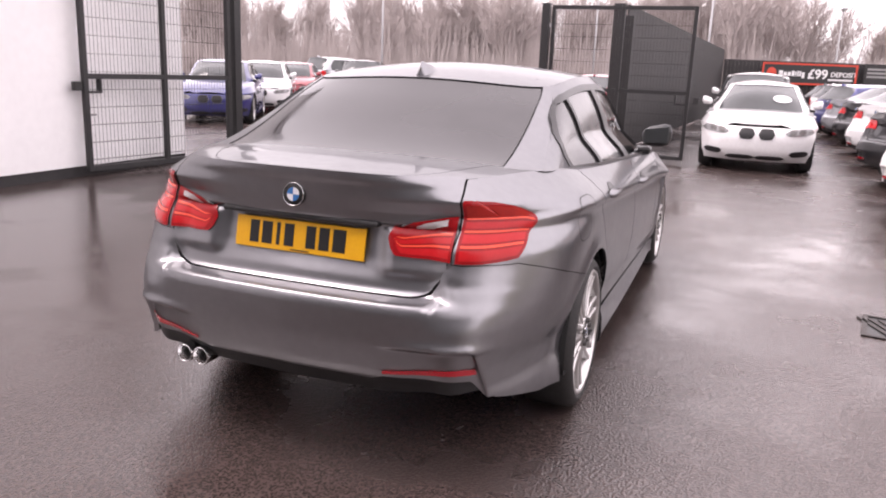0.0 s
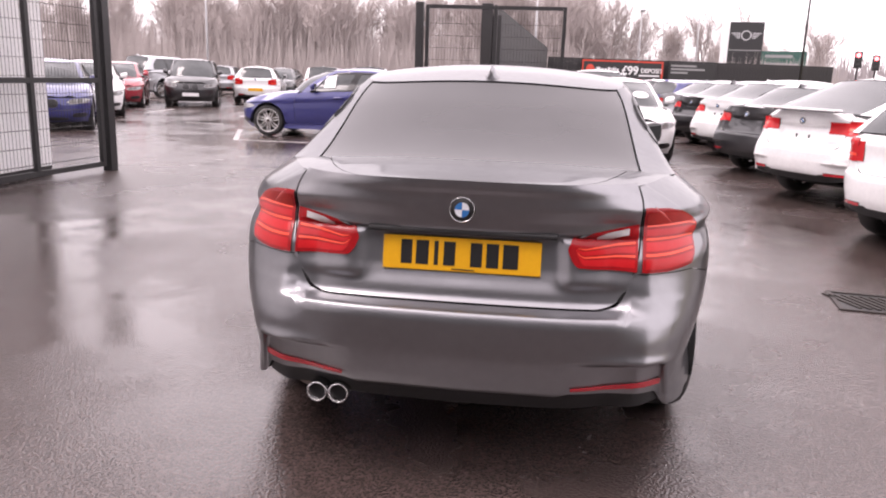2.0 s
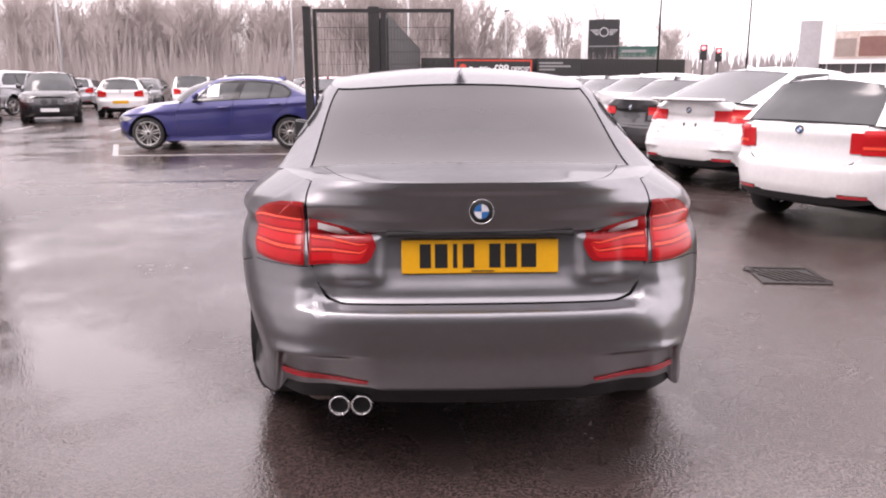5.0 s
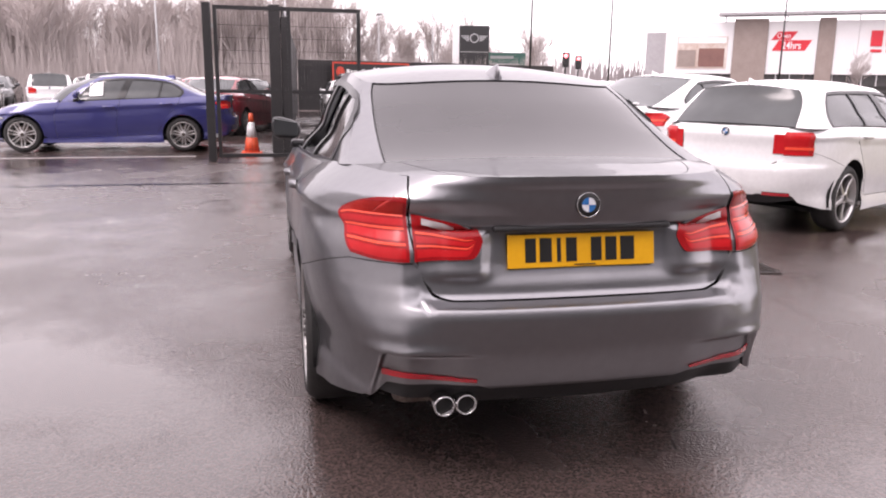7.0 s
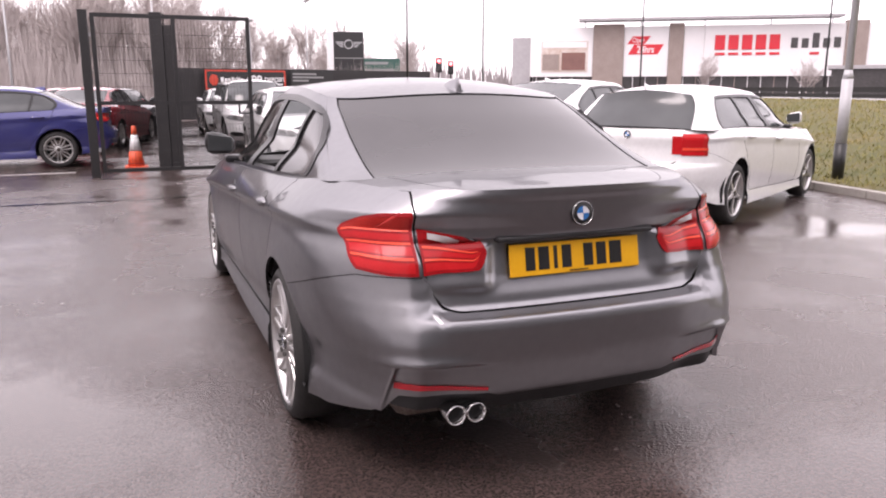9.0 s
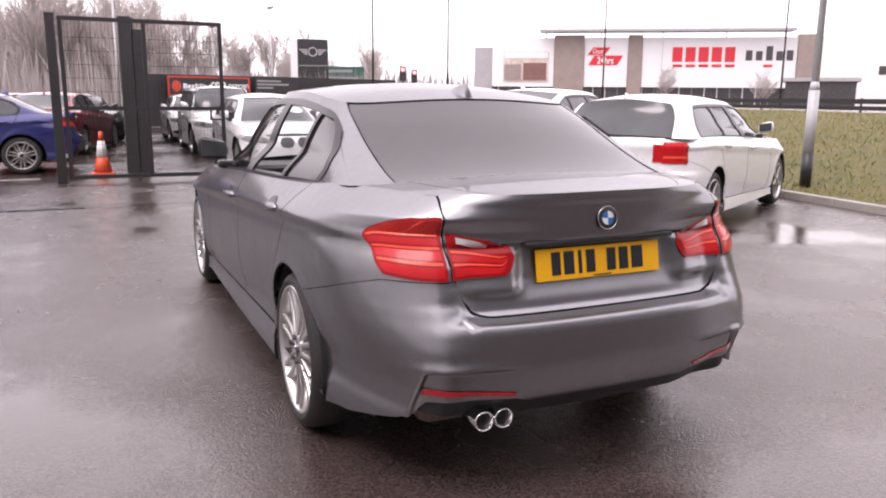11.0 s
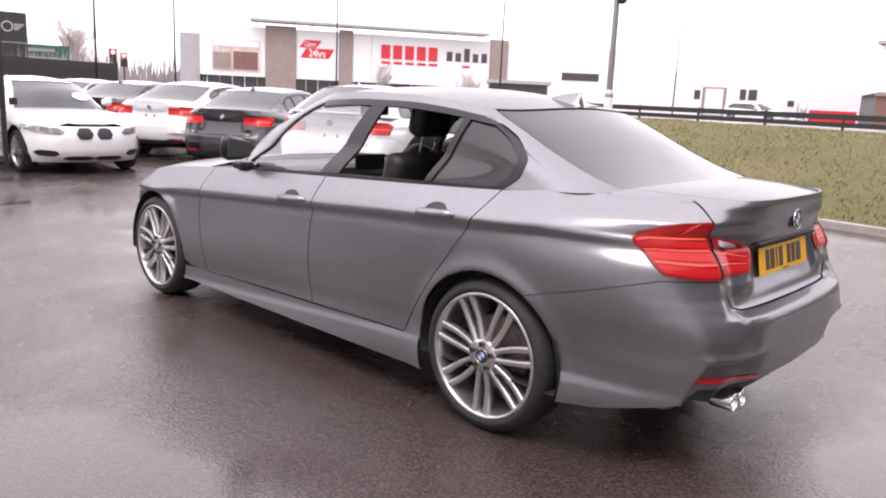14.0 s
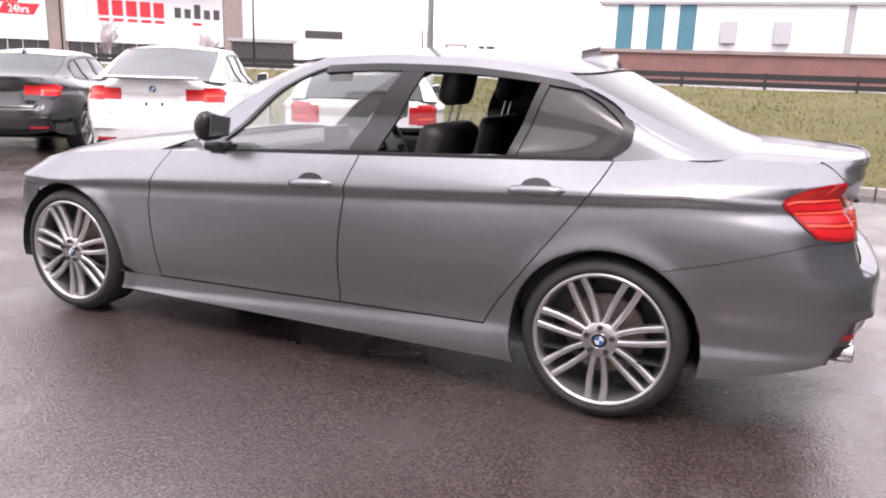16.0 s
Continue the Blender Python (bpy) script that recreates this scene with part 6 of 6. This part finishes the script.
obj("roof", [(x, y + (0.3 if y else -0.3), z + dz) for dz in (0.02, 0.16) for x, y, z in V],
    [f for i in range(12) for f in ((i * 4, i * 4 + 1, i * 4 + 5, i * 4 + 4), (i * 4 + 52, i * 4 + 56, i * 4 + 57, i * 4 + 53), (i * 4, i * 4 + 4, i * 4 + 56, i * 4 + 52))], M_ROOFGREY, sh2)


def trailer(x, y, ang, length, label, red=False):
    t = root("lorry_trailer", pose(x, y, -0.3, 0, 0, ang), label, "trailer", "parked trailers")
    box_part("box_body", M_STORE, t, (0, length, 0, 2.5, 1.05, 3.9), 0.03)
    box_part("chassis", M_STOREDARK, t, (0.3, length - 0.3, 0.3, 2.2, 0.75, 1.045))
    for xx in (0.9, 2.1, length - 1.2):
        for yy in (0.05, 2.2):
            V, F = lathe([(0.0, 0.0), (0.25, 0.0), (0.48, 0.02), (0.5, 0.1), (0.48, 0.25)], 18, "y")
            obj("tyre", [(v[0] + xx, v[1] + yy, v[2] + 0.5) for v in V], F, M_RUBBER, t)
    if red:
        box_part("red_band", M_STORERED, t, (0.2, length - 0.2, -0.03, -0.002, 1.1, 2.1))
    else:
        for i, (x0, w, z0, h) in enumerate(((0.5, 0.5, 2.6, 0.8), (4.3, 0.5, 2.7, 0.9), (5.0, 0.7, 2.7, 0.9), (8.2, 0.5, 2.3, 0.5), (9.6, 0.6, 2.2, 0.6), (11.0, 0.6, 2.2, 0.5))):
            if x0 + w < length:
                box_part("print_block", M_STOREDARK, t, (x0, x0 + w, -0.03, -0.002, z0, z0 + h))
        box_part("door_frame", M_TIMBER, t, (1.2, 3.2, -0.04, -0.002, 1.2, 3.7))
        box_part("door_panel", M_STORE, t, (1.45, 2.95, -0.06, -0.042, 1.3, 3.55))
    return t


trailer(62.4, 30.9, -68, 9.0, "white box trailer with dark print parked beyond the road")
trailer(66.2, 21.9, -70, 4.0, "short white trailer with a red lower band beyond the road", True)
bus = root("dark_low_building", pose(54, 47, 0, 0, 0, -50), "low dark kiosk building beyond the road", "building")
box_part("hall", M_STOREDARK, bus, (0, 5.5, 0, 5, 0.3, 3.0))
box_part("roof", M_ROOFGREY, bus, (-0.3, 5.8, -0.3, 5.3, 3.005, 3.3))
hut = root("roof_sign_hut", pose(66, 52, 0, 0, 0, -55), "white shed with a small high window beyond the road", "building")
box_part("hall", M_STORE, hut, (0, 26, 0, 10, 0.0, 5.2))
box_part("window", M_STOREDARK, hut, (4, 8, -0.05, -0.002, 3.9, 4.7))
car("white_road_car", "white car passing on the main road above the bank", pose(49, 21.5, 0.62, 0, 0, 172), HATCH, M_WHITE, group="cars on the road", **F20)


# ---- bare trees ----
def bare_tree(seed, height, spread, levels=5, stems=1):
    rg = random.Random(seed)
    pieces = []

    def limb(p, d, length, r, lv):
        n = 3 if lv < 2 else 2
        q = p
        for i in range(n):
            d = (d + Vector((rg.uniform(-1, 1), rg.uniform(-1, 1), rg.uniform(-0.3, 0.5))) * 0.16).normalized()
            e = q + d * length / n
            r1 = r * (1 - 0.28 * (i + 1) / n)
            pieces.append((q, e, r * (1 - 0.28 * i / n), r1, 6 if lv == 0 else 4 if lv < 2 else 3 if lv < levels - 1 else 2))
            q = e
            if lv + 1 < levels and (i > 0 or lv > 0):
                for _ in range(rg.choice((1, 2, 2)) if lv else 2):
                    a = rg.uniform(0, 2 * math.pi)
                    side = Vector((math.cos(a), math.sin(a), rg.uniform(0.0, 0.9)))
                    limb(q - d * rg.uniform(0, 0.3) * length / n, (d * (1.0 - spread) + side * spread).normalized(), length * rg.uniform(0.5, 0.72), r1 * 0.62, lv + 1)
        if lv + 1 < levels:
            limb(q, (d + Vector((rg.uniform(-1, 1), rg.uniform(-1, 1), 0.3)) * 0.3).normalized(), length * 0.66, r * 0.62, lv + 1)
    for _ in range(stems):
        p = Vector((rg.uniform(-0.3, 0.3) * (stems > 1), rg.uniform(-0.3, 0.3) * (stems > 1), -0.05))
        limb(p, Vector((rg.uniform(-0.12, 0.12), rg.uniform(-0.12, 0.12), 1)).normalized(), height * 0.36, height * 0.0105, 0)
    V, F = [], []
    for p, q, r0, r1, n in pieces:
        d = (q - p).normalized()
        a = d.orthogonal()
        b = d.cross(a)
        o = len(V)
        r0, r1 = max(r0, 0.010), max(r1, 0.008)
        for c, r in ((p, r0), (q, r1)):
            V += [c + (a * math.cos(2 * math.pi * i / n) + b * math.sin(2 * math.pi * i / n)) * r for i in range(n)]
        F += [(o + i, o + (i + 1) % n, o + n + (i + 1) % n, o + n + i) for i in range(n if n > 2 else 1)]
    me = bpy.data.meshes.new("tree")
    me.from_pydata(V, [], F)
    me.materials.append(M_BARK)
    return me


TREES = [bare_tree(10 + k, 9.5, 0.40 + 0.04 * (k % 3), 6) for k in range(4)]
rt = random.Random(21)
for k in range(130):
    y = rt.uniform(44, 66)
    x = rt.uniform(-62, 14) if k % 4 else rt.uniform(-40, 6)
    t = new("bare_tree", TREES[k % 4])
    sc = rt.uniform(0.62, 0.98) * (0.85 if x > 4 else 1)
    t.matrix_world = pose(x, y, 0, 0, 0, rt.uniform(0, 360)) @ Matrix.Diagonal((sc * 0.9, sc * 0.9, sc, 1))
    tagged(t, "leafless grey-brown tree in the belt behind the yard", "tree", "bare trees behind the yard")
for x, y, sc in ((19.5, 56, 0.72), (20.8, 60, 0.6), (52.5, 60.5, 0.55), (62.0, 57.0, 0.5), (31, 92, 0.6), (26, 88, 0.7), (16.5, 70, 0.7)):
    t = new("bare_tree", TREES[int(x) % 4])
    t.matrix_world = pose(x, y, 0, 0, 0, x * 37) @ Matrix.Diagonal((sc, sc, sc, 1))
    tagged(t, "single leafless tree by the road", "tree", "bare trees by the road")
# thicket under the trees
V, F = [], []
for _ in range(48000):
    x, y = rt.uniform(-75, 16), rt.uniform(42, 62)
    h = rt.uniform(0.9, 3.2) * (1.7 if rt.random() < 0.4 and x < 2 else 1.0)
    o = len(V)
    lx, ly = rt.uniform(-0.7, 0.7), rt.uniform(-0.7, 0.7)
    w = rt.uniform(0.015, 0.05)
    V += [(x - w, y, 0), (x + w, y, 0), (x + lx, y + ly, h), (x, y + w, 0.0)]
    F += [(o, o + 1, o + 2), (o + 1, o + 3, o + 2)]
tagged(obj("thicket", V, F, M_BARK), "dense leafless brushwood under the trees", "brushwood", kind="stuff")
# far tree line, the haze put into its pale grey colour
V, F = [], []
for _ in range(9000):
    a = rt.uniform(-0.9, 1.75)
    d = rt.uniform(150, 230)
    x, y = d * math.sin(a), d * math.cos(a)
    h = rt.uniform(3, 9)
    o = len(V)
    w = rt.uniform(0.1, 0.4)
    lx = rt.uniform(-1.5, 1.5)
    V += [(x - w, y, 0), (x + w, y, 0), (x + lx, y + rt.uniform(-1, 1), h)]
    F.append((o, o + 1, o + 2))
M_HAZE = material("hazed_woodland", (0.30, 0.27, 0.27), (0.36, 0.33, 0.33), 1.0, scale=0.05)
tagged(obj("far_woods", V, F, M_HAZE), "pale grey line of far woods, drizzle haze in its colour", "woods", kind="stuff")
